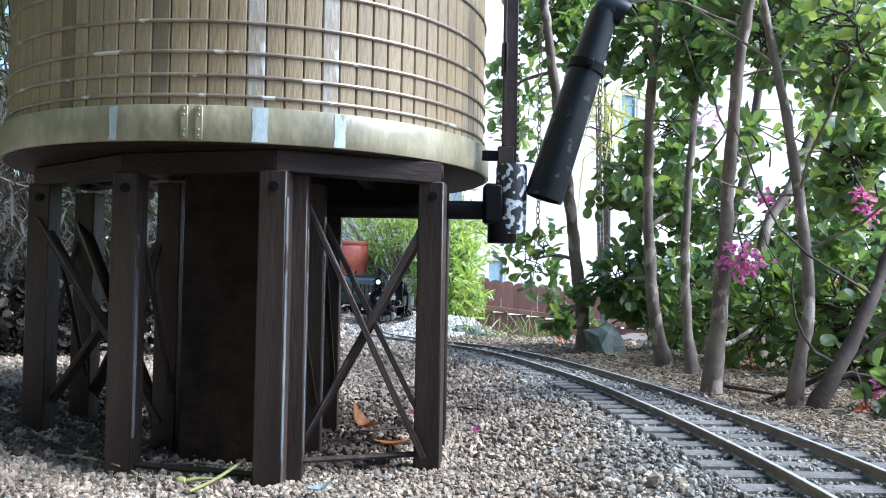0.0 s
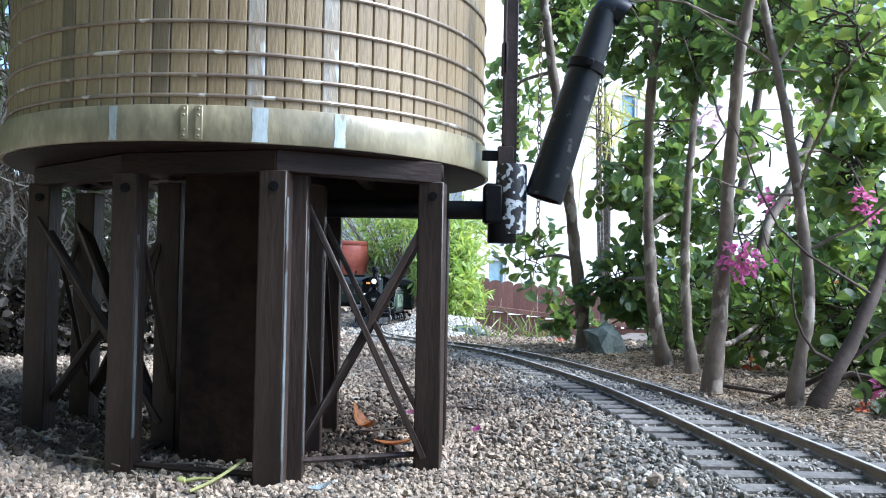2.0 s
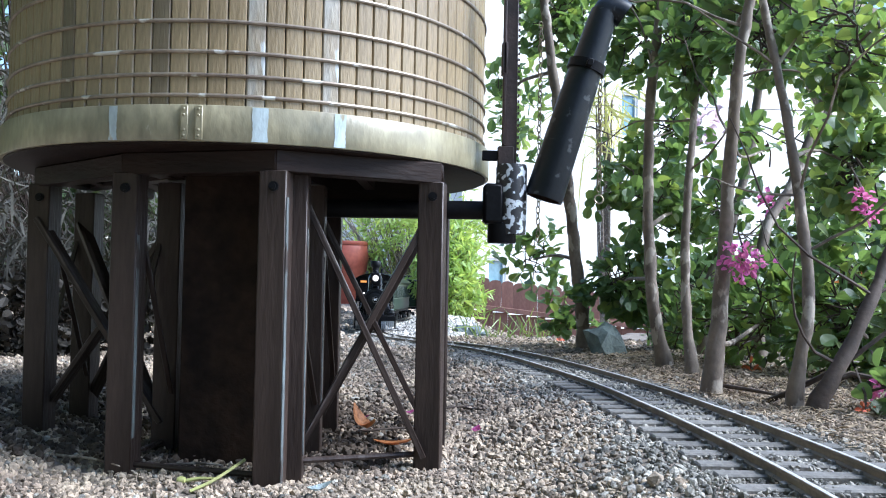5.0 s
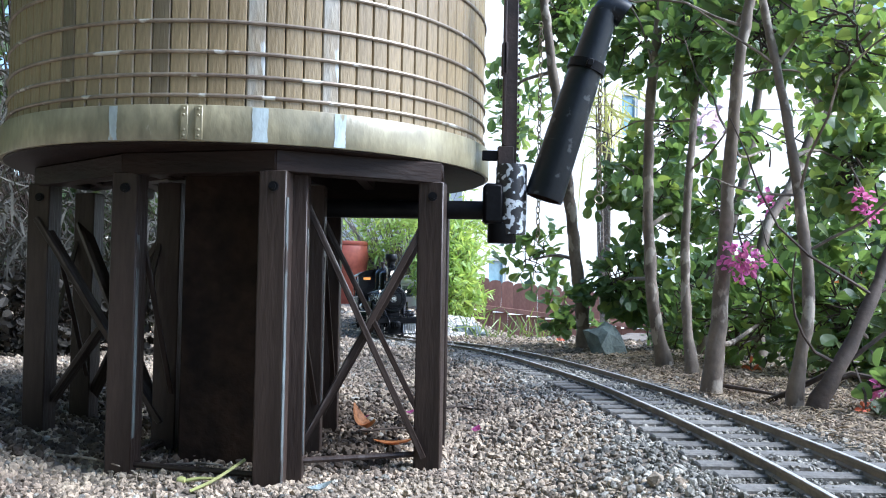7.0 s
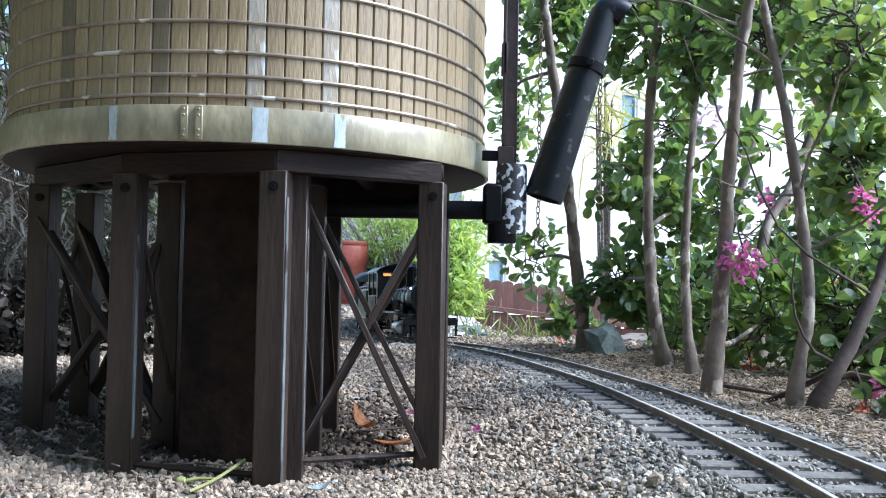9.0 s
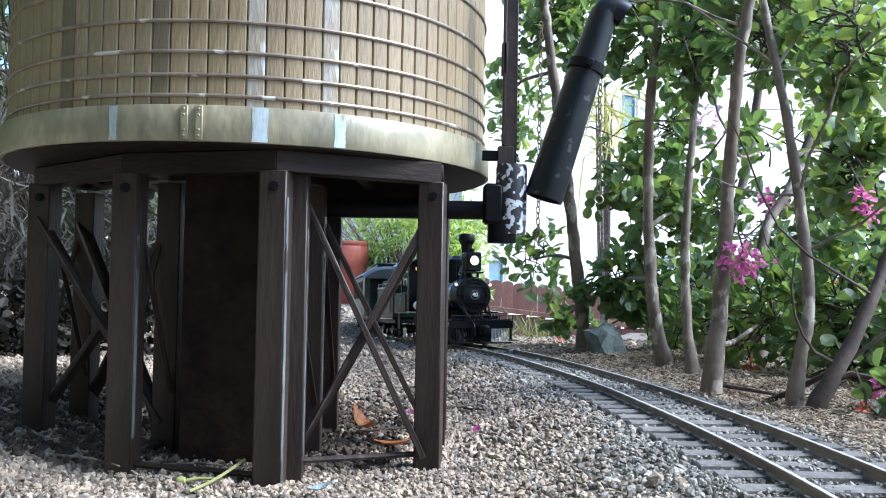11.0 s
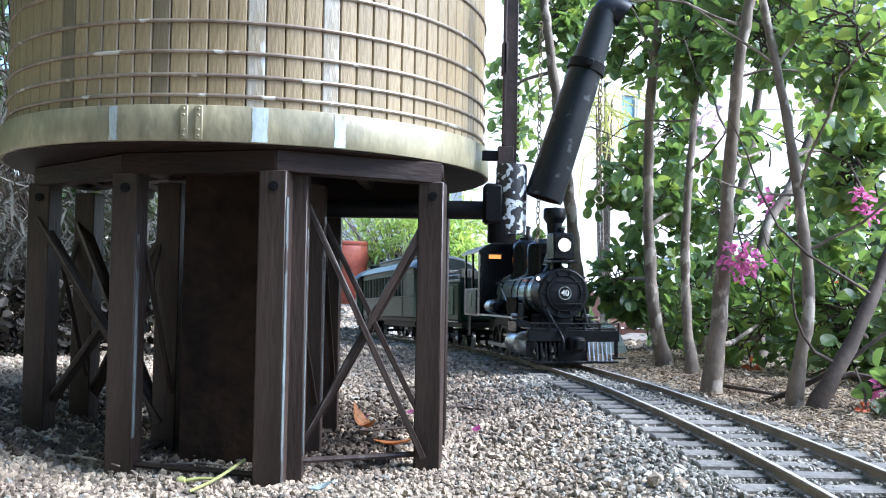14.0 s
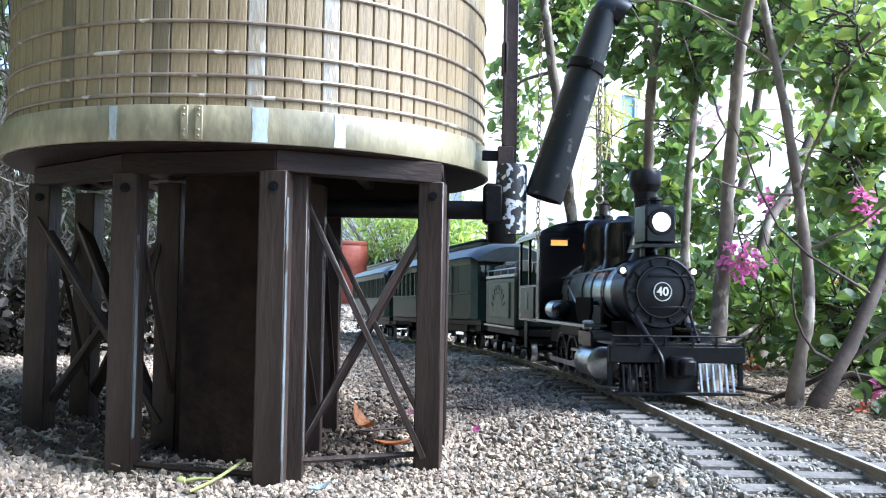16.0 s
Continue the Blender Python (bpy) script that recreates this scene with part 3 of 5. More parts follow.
    # bolts and washers on the front posts
    for i in (0, 1, 2, 3):
        x, y = LEGS[i]
        bm = lathe([(0, 0.0016), (0.0012, 0.0016), (0.0012, 0.0008), (0.0022, 0.0008), (0.0022, 0)], 10)
        part("bolt", bm, M_BLACK, tw, at=Matrix.Translation((x - TC.x, y - TC.y - 0.0062, 0.1255)) @ Matrix.Rotation(radians(90), 4, "X"))
    # outlet pipe under the tub, valve, riser
    vx, vy = 0.0338, 0.4250
    e = Vector((vx, vy, 0)) - TC
    bm = rod(bmesh.new(), (0.012, -0.040, 0.1225), (e.x, e.y, 0.1225), 0.0047, 20)
    part("outlet_pipe", bm, M_BLACK, tw, "black outlet pipe below the tub")
    part("valve", lathe([(0, 0.1105), (0.0077, 0.1105), (0.0078, 0.1165), (0.0078, 0.1440), (0.0074, 0.1455), (0.0060, 0.1455), (0.0060, 0.140), (0, 0.140)], 28), M_PIPE, tw, "vertical pipe with chipped black and white paint", at=pose(e.x, e.y, 0))
    part("elbow", lathe([(0, 0.1060), (0.0068, 0.1060), (0.0072, 0.107), (0.0072, 0.1160), (0, 0.1160)], 28), M_BLACK, tw, at=pose(e.x - 0.0045, e.y, 0))
    part("flange", boxes((-0.0062, 0, 0.1255, 0.0100, 0.0150, 0.0200), bevel=0.0015), M_BLACK, tw, "black valve body", at=pose(e.x - 0.0030, e.y, 0))
    bm = boxes((-0.0008, 0, 0.195, 0.0062, 0.0062, 0.102), (-0.0042, -0.001, 0.20, 0.0016, 0.005, 0.09), (-0.0042, 0.0, 0.1990, 0.0030, 0.0070, 0.016), (-0.003, 0.0, 0.1490, 0.0080, 0.0070, 0.011), bevel=0.0004)
    part("riser", bm, M_RUST, tw, "rust-brown upright guide channel", at=pose(e.x - 0.0002, e.y, 0))
    bm = boxes((-0.006, 0, 0.150, 0.010, 0.004, 0.005), bevel=0.0004)
    part("bracket", bm, M_BLACK, tw, at=pose(e.x - 0.004, e.y, 0))
    for i in range(34):
        part("rivet", boxes((0.0026, -0.0034, 0.147 + i * 0.0030, 0.0009, 0.0008, 0.0012)), M_RUST, tw, at=pose(e.x, e.y, 0), smooth=False)
    # raised spout
    a, b = Vector((0.0500, 0.4250, 0.1290)) - TC, Vector((0.0785, 0.4250, 0.2210)) - TC
    q = (b - a).to_track_quat("Z", "Y").to_matrix().to_4x4()
    L = (b - a).length
    sp = part("spout", lathe([(0.0084, 0.0), (0.0096, -0.0002), (0.0098, 0.0010), (0.0087, L * 0.62), (0.0070, L), (0.0068, L + 0.003), (0, L + 0.005)], 32), M_SPOUT, tw, "raised black tapering spout", at=Matrix.Translation(a) @ q)
    part("spout_mouth", lathe([(0.0084, 0.0), (0.0078, 0.03), (0, 0.03)], 24), M_BOX, sp)
    part("collar", lathe([(0.0082, L * 0.70), (0.0096, L * 0.70), (0.0096, L * 0.70 + 0.0046), (0.0082, L * 0.70 + 0.0046)], 32), M_BLACK, sp, "strap collar", at=None)
    part("collar_lug", boxes((-0.0105, 0, L * 0.72, 0.0060, 0.0030, 0.0036), (0.0098, 0, L * 0.72, 0.0035, 0.0030, 0.0032), bevel=0.0004), M_BLACK, sp)
    bm = tube(bmesh.new(), spline([b - (b - a).normalized() * 0.004, b + Vector((0.0020, 0, 0.0035)), b + Vector((0.0075, 0, 0.0035)), b + Vector((0.0120, 0, 0.0010))], 0.002), [0.0068] * len(spline([b - (b - a).normalized() * 0.004, b + Vector((0.0020, 0, 0.0035)), b + Vector((0.0075, 0, 0.0035)), b + Vector((0.0120, 0, 0.0010))], 0.002)), 20)
    part("spout_bend", bm, M_SPOUT, tw)

    def chain(top, length, name):
        ch = thing(name, "fine hanging brass chain with a pull ring", "chain", pose(*top))
        pitch, k = 0.0030, 0
        link = []
        bm = bmesh.new()
        pts = [(0.0011 * math.cos(t), 0, 0.0019 * math.sin(t)) for t in np.linspace(0, 2 * math.pi, 9)[:-1]]
        bmr = bm
        rings = []
        for i, p in enumerate(pts):
            d = Vector(pts[(i + 1) % 8]) - Vector(pts[i - 1])
            d.normalize()
            nrm = d.cross(Vector((0, 1, 0)))
            rings.append([bmr.verts.new(Vector(p) + nrm * 0.00034 * math.cos(t) + Vector((0, 1, 0)) * 0.00034 * math.sin(t)) for t in np.linspace(0, 2 * math.pi, 5)[:-1]])
        for i in range(8):
            for j in range(4):
                bmr.faces.new((rings[i][j], rings[i][(j + 1) % 4], rings[(i + 1) % 8][(j + 1) % 4], rings[(i + 1) % 8][j]))
        me = mesh_of("link", bmr, M_CHAIN, True)
        while k * pitch < length:
            ob = new("link", me)
            ob.parent = ch
            ob.matrix_basis = pose(0.0002 * math.sin(k * 1.3), 0, -k * pitch, 0, 0, 90 * (k % 2) + 20)
            k += 1
        return ch, -k * pitch

    top = Vector((0.0778, 0.4250, 0.1885))
    ch, zend = chain(top, 0.0545, "chain")
    ring = [(0.0022 + 0.0004 * math.cos(t), 0.0004 * math.sin(t)) for t in np.linspace(0, 2 * math.pi, 9)]
    part("pull_ring", lathe(ring, 20), M_CHAIN, ch, at=Matrix.Translation((0.0, 0, zend - 0.0025)) @ Matrix.Rotation(radians(80), 4, "X"))
    chain(Vector((0.0487, 0.4360, 0.2200)), 0.112, "chain")
    return tw


make_tower()


# ---- train ----
def wheelset(parent, x, r, spokes, name="wheelset", width=0.0050, tread=M_STEEL):
    """An axle with two wheels, turning about y."""
    ax = part(name, rod(bmesh.new(), (0, -0.0180, 0), (0, 0.0180, 0), r * 0.16, 10), M_GLOSS, parent, at=pose(x, 0, r))
    for sgn in (-1, 1):
        y = sgn * (GAUGE / 2 + 0.0008)
        bm = lathe([(r * 0.80, -width / 2), (r, -width / 2), (r, width / 2), (r * 0.80, width / 2), (r * 0.80, -width / 2)], 32, along_y(0, y, 0))
        lathe([(0, -width / 2), (r * 0.22, -width / 2), (r * 0.22, width / 2), (0, width / 2)], 16, along_y(0, y, 0), bm)
        for k in range(spokes):
            m = Matrix.Rotation(2 * math.pi * k / spokes, 4, "Y")
            box(bm, 0, y, r * 0.5, r * 0.11, width * 0.5, r * 0.68, m)
        part("wheel", bm, M_BLACK, ax)
        part("tyre", lathe([(r * 0.965, sgn * width * 0.52), (r * 1.0, sgn * width * 0.52), (r * 1.005, 0), (r * 1.0, -sgn * width * 0.52)], 32, along_y(0, y, 0)), tread, ax, "bright steel tyre rim")
    return ax


WHEELS = []          # wheelset, wheel radius


def text_mesh(body, size, material, parent, at, name="number", depth=0.0003):
    cu = bpy.data.curves.new(name, "FONT")
    cu.body, cu.size, cu.extrude, cu.align_x, cu.align_y, cu.resolution_u = body, size, depth, "CENTER", "CENTER", 3
    cu.offset = size * 0.018
    ob = bpy.data.objects.new(name, cu)
    scene.collection.objects.link(ob)
    dg = bpy.context.evaluated_depsgraph_get()
    me = bpy.data.meshes.new_from_object(ob.evaluated_get(dg))
    bpy.data.objects.remove(ob)
    me.materials.clear()
    me.materials.append(material)
    o = new(name, me)
    o.parent, o.matrix_basis = parent, at
    return o


def make_loco():
    lo = thing("steam_locomotive", "glossy black model steam locomotive with lit headlight on the track", "locomotive")
    zc = 0.0620
    AX = along_x
    part("smokebox", lathe([(0.0, -0.031), (0.0212, -0.031), (0.0212, -0.004), (0.0224, -0.004), (0.0224, -0.0012), (0.0214, 0.0), (0.0190, 0.0)], 48, AX(0, 0, zc)), M_SMOKEBOX, lo)
    part("smokebox_door", lathe([(0.0, 0.0016), (0.0060, 0.0016), (0.0150, 0.0004), (0.0172, -0.0004), (0.0190, -0.0004), (0.0190, -0.004)], 48, AX(0, 0, zc)), M_SMOKEBOX, lo, "round graphite smokebox door")
    bm = bmesh.new()
    for k in range(14):
        a = 2 * math.pi * k / 14
        lathe([(0, 0.0008), (0.0006, 0.0008), (0.0006, -0.0004)], 6, AX(0.0002, 0.0202 * math.sin(a), zc + 0.0202 * math.cos(a)), bm)
    part("door_bolts", bm, M_BLACK, lo)
    part("door_ring", lathe([(0.0146, 0.0006), (0.0149, 0.0016), (0.0157, 0.0016), (0.0160, 0.0002)], 48, AX(0, 0, zc)), M_GLOSS, lo, "raised ring on the smokebox door")
    for k in range(10):
        a = 2 * math.pi * (k + 0.5) / 10
        part("door_clamp", boxes((0, 0, 0, 0.0016, 0.0022, 0.0040), bevel=0.0003), M_BLACK, lo, at=Matrix.Translation((0.0004, 0.0178 * math.sin(a), zc + 0.0178 * math.cos(a))) @ Matrix.Rotation(-a, 4, "X"))
    for z in (0.0095, -0.0095):
        part("door_strap", boxes((0.0012, 0.004, zc + z, 0.0012, 0.024, 0.0016), bevel=0.0003), M_BLACK, lo)
    pl = part("number_plate", lathe([(0, 0.0028), (0.0052, 0.0028), (0.0052, 0.0012)], 28, AX(0, 0, zc)), M_GLOSS, lo)
    part("plate_rim", lathe([(0.0052, 0.0012), (0.0057, 0.0012), (0.0057, 0.0031), (0.0052, 0.0031), (0.0052, 0.0012)], 28, AX(0, 0, zc)), M_STEEL, pl)
    text_mesh("40", 0.0074, M_WHITE, pl, Matrix.Translation((0.0030, 0, zc - 0.0001)) @ Matrix(((0, 0, 1, 0), (1, 0, 0, 0), (0, 1, 0, 0), (0, 0, 0, 1))))
    part("boiler", lathe([(0, -0.0305), (0.0203, -0.0305), (0.0203, -0.105), (0.0218, -0.130), (0.0218, -0.156), (0, -0.156)], 48, AX(0, 0, zc)), M_JACKET, lo, "polished blue-grey boiler jacket")
    for x in (-0.0325, -0.050, -0.054, -0.078, -0.100, -0.134):
        r = 0.0204 if x > -0.12 else 0.0219
        part("boiler_band", lathe([(r, x - 0.0011), (r + 0.0005, x - 0.0011), (r + 0.0005, x + 0.0011), (r, x + 0.0011)], 48, AX(0, 0, zc)), M_GLOSS, lo)
    part("smokestack", lathe([(0.0105, 0.0815), (0.0080, 0.0860), (0.0066, 0.0890), (0.0066, 0.1235), (0.0072, 0.1250), (0.0098, 0.1290), (0.0102, 0.1300), (0.0102, 0.1375), (0.0092, 0.1388), (0.0078, 0.1388), (0.0070, 0.12), (0, 0.12)], 32), M_SMOKEBOX, lo, "black capped smokestack", at=pose(-0.028, 0, 0))
    hl = part("headlight", boxes((-0.0105, 0, 0.1030, 0.021, 0.0190, 0.0235), bevel=0.0012), M_GLOSS, lo, "boxy black headlight")
    part("headlight_rim", lathe([(0.0059, 0), (0.0080, 0), (0.0080, 0.0016), (0.0059, 0.0016), (0.0059, 0)], 28, AX(0, 0, 0.1040)), M_BLACK, hl)
    part("lens", lathe([(0.0060, 0.0004), (0.0042, 0.0014), (0, 0.0018)], 28, AX(0, 0, 0.1040)), M_LAMP, hl, "glowing warm white lens")
    part("headlight_vent", lathe([(0.0035, 0.1145), (0.0035, 0.1175), (0.0045, 0.118), (0.0040, 0.1195), (0, 0.1205)], 16), M_BLACK, hl, at=pose(-0.010, 0, 0))
    part("headlight_bracket", boxes((-0.010, 0, 0.0895, 0.024, 0.024, 0.0024), (-0.010, -0.008, 0.086, 0.004, 0.002, 0.006), (-0.010, 0.008, 0.086, 0.004, 0.002, 0.006), bevel=0.0003), M_GLOSS, lo)
    for s in (-1, 1):
        mk = part("marker_lamp", lathe([(0, -0.003), (0.0024, -0.003), (0.0027, 0.0), (0.0027, 0.0022), (0.0017, 0.0022)], 16, AX(-0.006, s * 0.0222, 0.0745)), M_BLACK, lo)
        part("lens", lathe([(0.0021, 0.0020), (0.0012, 0.0028), (0, 0.0031)], 16, AX(-0.006, s * 0.0222, 0.0745)), M_LAMP, mk, "small glowing lens")
        part("marker_bracket", boxes((-0.006, s * 0.0195, 0.0715, 0.002, 0.005, 0.0016)), M_BLACK, lo)
    # domes and bell
    part("sand_dome", lathe([(0.0165, 0.077), (0.0150, 0.0825), (0.0142, 0.0860), (0.0142, 0.104), (0.0128, 0.1085), (0.0070, 0.1115), (0.0055, 0.1135), (0, 0.114)], 32), M_GLOSS, lo, "round-topped black dome", at=pose(-0.066, 0, 0))
    part("steam_dome", lathe([(0.0165, 0.077), (0.0152, 0.082), (0.0145, 0.086), (0.0145, 0.107), (0.0128, 0.1125), (0.0075, 0.1160), (0.0075, 0.118), (0.0045, 0.1195), (0, 0.120)], 32), M_GLOSS, lo, "round-topped black dome", at=pose(-0.118, 0, 0))
    bm = lathe([(0.0030, 0.1195), (0.0030, 0.127), (0.0042, 0.1275), (0.0042, 0.129), (0.002, 0.1305), (0, 0.1305)], 14)
    part("safety_valve", bm, M_RUST, lo, "small brown safety valve", at=pose(-0.118, 0, 0))
    be = part("bell_frame", boxes((0, -0.0075, 0.0915, 0.002, 0.0014, 0.018), (0, 0.0075, 0.0915, 0.002, 0.0014, 0.018), (0, 0, 0.1005, 0.002, 0.0164, 0.0014)), M_BLACK, lo, at=pose(-0.0455, 0, 0))
    part("bell", lathe([(0.0056, 0.0880), (0.0046, 0.0900), (0.0034, 0.0950), (0.0022, 0.0985), (0, 0.0995)], 20), M_STEEL, be)
    # cab
    cab = part("cab", boxes((-0.1560, 0, 0.0735, 0.0025, 0.079, 0.071), bevel=0.0004), M_GLOSS, lo, "black cab with open side windows")
    part("cab_floor", boxes((-0.1945, 0, 0.0400, 0.080, 0.0745, 0.003), bevel=0.0004), M_GLOSS, cab)
    for s in (-1, 1):
        part("cab_side", boxes((-0.1957, s * 0.0385, 0.0530, 0.0766, 0.0022, 0.0300), bevel=0.0004), M_GLOSS, cab)
        for x, wd in ((-0.2320, 0.004), (-0.1950, 0.003), (-0.1613, 0.008)):
            part("window_post", boxes((x, s * 0.0385, 0.0880, wd, 0.0022, 0.040), bevel=0.0004), M_GLOSS, cab)
    for s in (-1, 1):
        part("cab_panel", boxes((-0.1960, s * 0.0400, 0.0535, 0.0500, 0.0012, 0.0250), bevel=0.0003), M_GREEN, cab, "dull green lower side panel")
        part("panel_emblem", boxes((-0.1960, s * 0.0408, 0.0550, 0.010, 0.0008, 0.0140), bevel=0.0002), M_PANEL, cab)
        part("window_hood", boxes((-0.1538, s * 0.0240, 0.1036, 0.0020, 0.0160, 0.0012)), M_BLACK, cab)
        part("cab_handrail", rod(bmesh.new(), (-0.1535, s * 0.0395, 0.0500), (-0.1535, s * 0.0395, 0.0900), 0.0006, 6), M_BLACK, cab)
        part("front_window", boxes((-0.1545, s * 0.0240, 0.1005, 0.0010, 0.0130, 0.0042)), M_AMBER if s < 0 else M_GLASSD, cab, "amber-lit front window" if s < 0 else "dark front window")
    bm = bmesh.new()
    n = 14
    prof = [(0.0425 * math.sin(t), 0.1060 + 0.0125 * (math.cos(t) - math.cos(1.2)) / (1 - math.cos(1.2))) for t in np.linspace(-1.2, 1.2, n)]
    prof = [(a * 0.0425 / (0.0425 * math.sin(1.2)), b) for a, b in prof]
    ra = [[bm.verts.new((x, a, b + o)) for a, b in prof] for x, o in ((-0.149, 0), (-0.241, 0), (-0.149, -0.0018), (-0.241, -0.0018))]
    for k in range(n - 1):
        bm.faces.new((ra[0][k], ra[0][k + 1], ra[1][k + 1], ra[1][k]))
        bm.faces.new((ra[2][k + 1], ra[2][k], ra[3][k], ra[3][k + 1]))
        bm.faces.new((ra[0][k + 1], ra[0][k], ra[2][k], ra[2][k + 1]))
        bm.faces.new((ra[1][k], ra[1][k + 1], ra[3][k + 1], ra[3][k]))
    for e in (0, n - 1):
        bm.faces.new((ra[0][e], ra[1][e], ra[3][e], ra[2][e]))
    bmesh.ops.recalc_face_normals(bm, faces=bm.faces)
    part("cab_roof", bm, M_GLOSS, lo, "curved black cab roof")
    bm = bmesh.new()
    vs = [bm.verts.new((-0.1560, a * 0.93, b)) for a, b in prof]
    bm.faces.new(vs + [bm.verts.new((-0.1560, 0.0385, 0.105)), bm.verts.new((-0.1560, -0.0385, 0.105))])
    part("cab_gable", bm, M_GLOSS, cab, smooth=False)
    # running boards, rails, tanks
    for s in (-1, 1):
        part("running_board", boxes((-0.090, s * 0.0330, 0.0405, 0.132, 0.0150, 0.0018), bevel=0.0003), M_GLOSS, lo)
        part("board_edge", boxes((-0.090, s * 0.0410, 0.0402, 0.132, 0.0012, 0.0016)), M_STEEL, lo, "bright footplate edge")
        part("handrail", rod(bmesh.new(), (-0.152, s * 0.0225, 0.0730), (-0.012, s * 0.0245, 0.0760), 0.0006, 6), M_STEEL, lo, "thin bright handrail")
        part("air_tank", lathe([(0, -0.138), (0.0050, -0.137), (0.0062, -0.134), (0.0062, -0.102), (0.0050, -0.099), (0, -0.098)], 20, AX(0, s * 0.0340, 0.0490)), M_GLOSS, lo)
        part("tank_band", lathe([(0.0063, -0.128), (0.0068, -0.128), (0.0068, -0.109), (0.0063, -0.109)], 20, AX(0, s * 0.0340, 0.0490)), M_STEEL, lo, "bright steel tank band")
        part("feed_pipe", rod(bmesh.new(), (-0.128, s * 0.0235, 0.0665), (-0.060, s * 0.0300, 0.0430), 0.0007, 6), M_STEEL, lo)
        part("front_brace", rod(bmesh.new(), (-0.004, s * 0.0190, 0.0510), (0.0200, s * 0.0150, 0.0330), 0.0011, 8), M_SMOKEBOX, lo, "diagonal pilot brace")
        bm = lathe([(0, -0.016), (0.0090, -0.016), (0.0097, -0.0145), (0.0097, 0.0145), (0.0090, 0.016), (0.0030, 0.0165), (0, 0.0165)], 28, AX(-0.030, s * 0.0315, 0.0180))
        part("cylinder", bm, M_STEEL, lo, "bright steel cylinder with dark cover")
        part("cylinder_cover", lathe([(0.0099, 0.006), (0.0101, 0.006), (0.0101, 0.0172), (0.0085, 0.0180), (0, 0.0180)], 28, AX(-0.030, s * 0.0315, 0.0180)), M_STEEL, lo)
        part("valve_chest", boxes((-0.030, s * 0.0310, 0.0325, 0.030, 0.0150, 0.0110), bevel=0.0012), M_GLOSS, lo)
        part("oil_cup", lathe([(0.0032, 0.0355), (0.0036, 0.0375), (0.0036, 0.0425), (0.0026, 0.0435), (0, 0.0435)], 16), M_STEEL, lo, at=pose(-0.037, s * 0.0340, 0))
        part("crosshead_guide", boxes((-0.064, s * 0.0315, 0.0225, 0.040, 0.0020, 0.0018), (-0.064, s * 0.0315, 0.0140, 0.040, 0.0020, 0.0018)), M_STEEL, lo)
        part("frame_side", boxes((-0.110, s * 0.0150, 0.0280, 0.200, 0.0030, 0.0120)), M_BLACK, lo)
        bm = bmesh.new()
        ring = [(-0.010, 0.008), (0.010, 0.008), (0.010, -0.001), (0.0065, -0.0080), (0.0, -0.0110), (-0.0065, -0.0080), (-0.010, -0.001)]
        a = [bm.verts.new((x, -0.001, z)) for x, z in ring]
        b = [bm.verts.new((x, 0.001, z)) for x, z in ring]
        bm.faces.new(a)
        bm.faces.new(b[::-1])
        for k in range(7):
            bm.faces.new((a[(k + 1) % 7], a[k], b[k], b[(k + 1) % 7]))
        bmesh.ops.recalc_face_normals(bm, faces=bm.faces)
        part("steam_pipe_shield", bm, M_GLOSS, lo, "rounded black shield beside the smokebox", smooth=False, at=pose(-0.050, s * 0.0330, 0.0500, 0, 0, -s * 14))
        part("saddle_skirt", boxes((-0.050, s * 0.0240, 0.0440, 0.020, 0.0020, 0.0180), bevel=0.0008), M_SMOKEBOX, lo)
    part("air_hose", tube(bmesh.new(), spline([(0.004, -0.0165, 0.0470), (0.020, -0.0150, 0.0360), (0.0320, -0.0120, 0.0250), (0.0335, -0.0110, 0.0130)], 0.003), [0.0013] * len(spline([(0.004, -0.0165, 0.0470), (0.020, -0.0150, 0.0360), (0.0320, -0.0120, 0.0250), (0.0335, -0.0110, 0.0130)], 0.003)), 8), M_SMOKEBOX, lo, "grey rubber air hose")
    part("top_rail", tube(bmesh.new(), [(0.001, 0.0205 * math.sin(t), zc + 0.0205 * math.cos(t)) for t in np.linspace(-1.2, 1.2, 15)], [0.0005] * 15, 6), M_SMOKEBOX, lo, "curved handrail over the smokebox door")
    part("dynamo", lathe([(0, -0.006), (0.0040, -0.006), (0.0045, -0.004), (0.0045, 0.004), (0.0040, 0.006), (0, 0.006)], 16, along_y(-0.085, 0.0, 0.0860)), M_GLOSS, lo)
    part("whistle", lathe([(0.0012, 0.110), (0.0012, 0.118), (0.0018, 0.1185), (0.0018, 0.123), (0, 0.1235)], 10), M_STEEL, lo, at=pose(-0.128, 0.006, 0))
    part("firebox", boxes((-0.110, 0, 0.0430, 0.088, 0.046, 0.026), (-0.035, 0, 0.0360, 0.030, 0.030, 0.014), bevel=0.001), M_BLACK, lo)
    # pilot
    part("deck", boxes((0.010, 0, 0.0318, 0.034, 0.074, 0.0016), bevel=0.0003), M_GLOSS, lo)
    part("buffer_beam", boxes((0.0245, 0, 0.0262, 0.0060, 0.080, 0.0096), bevel=0.0006), M_BLACK, lo)
    part("lever_bar", rod(bmesh.new(), (0.0290, -0.0390, 0.0365), (0.0290, 0.0390, 0.0365), 0.0006, 6), M_BLACK, lo)
    for y in (-0.0385, -0.022, -0.008, 0.008, 0.022, 0.0385):
        part("stanchion", boxes((0.0285, y, 0.0340, 0.0012, 0.0012, 0.0070)), M_BLACK, lo)
    for s in (-1, 1):
        for k in range(6):
            y = s * (0.0130 + k * 0.0038)
            bm = bmesh.new()
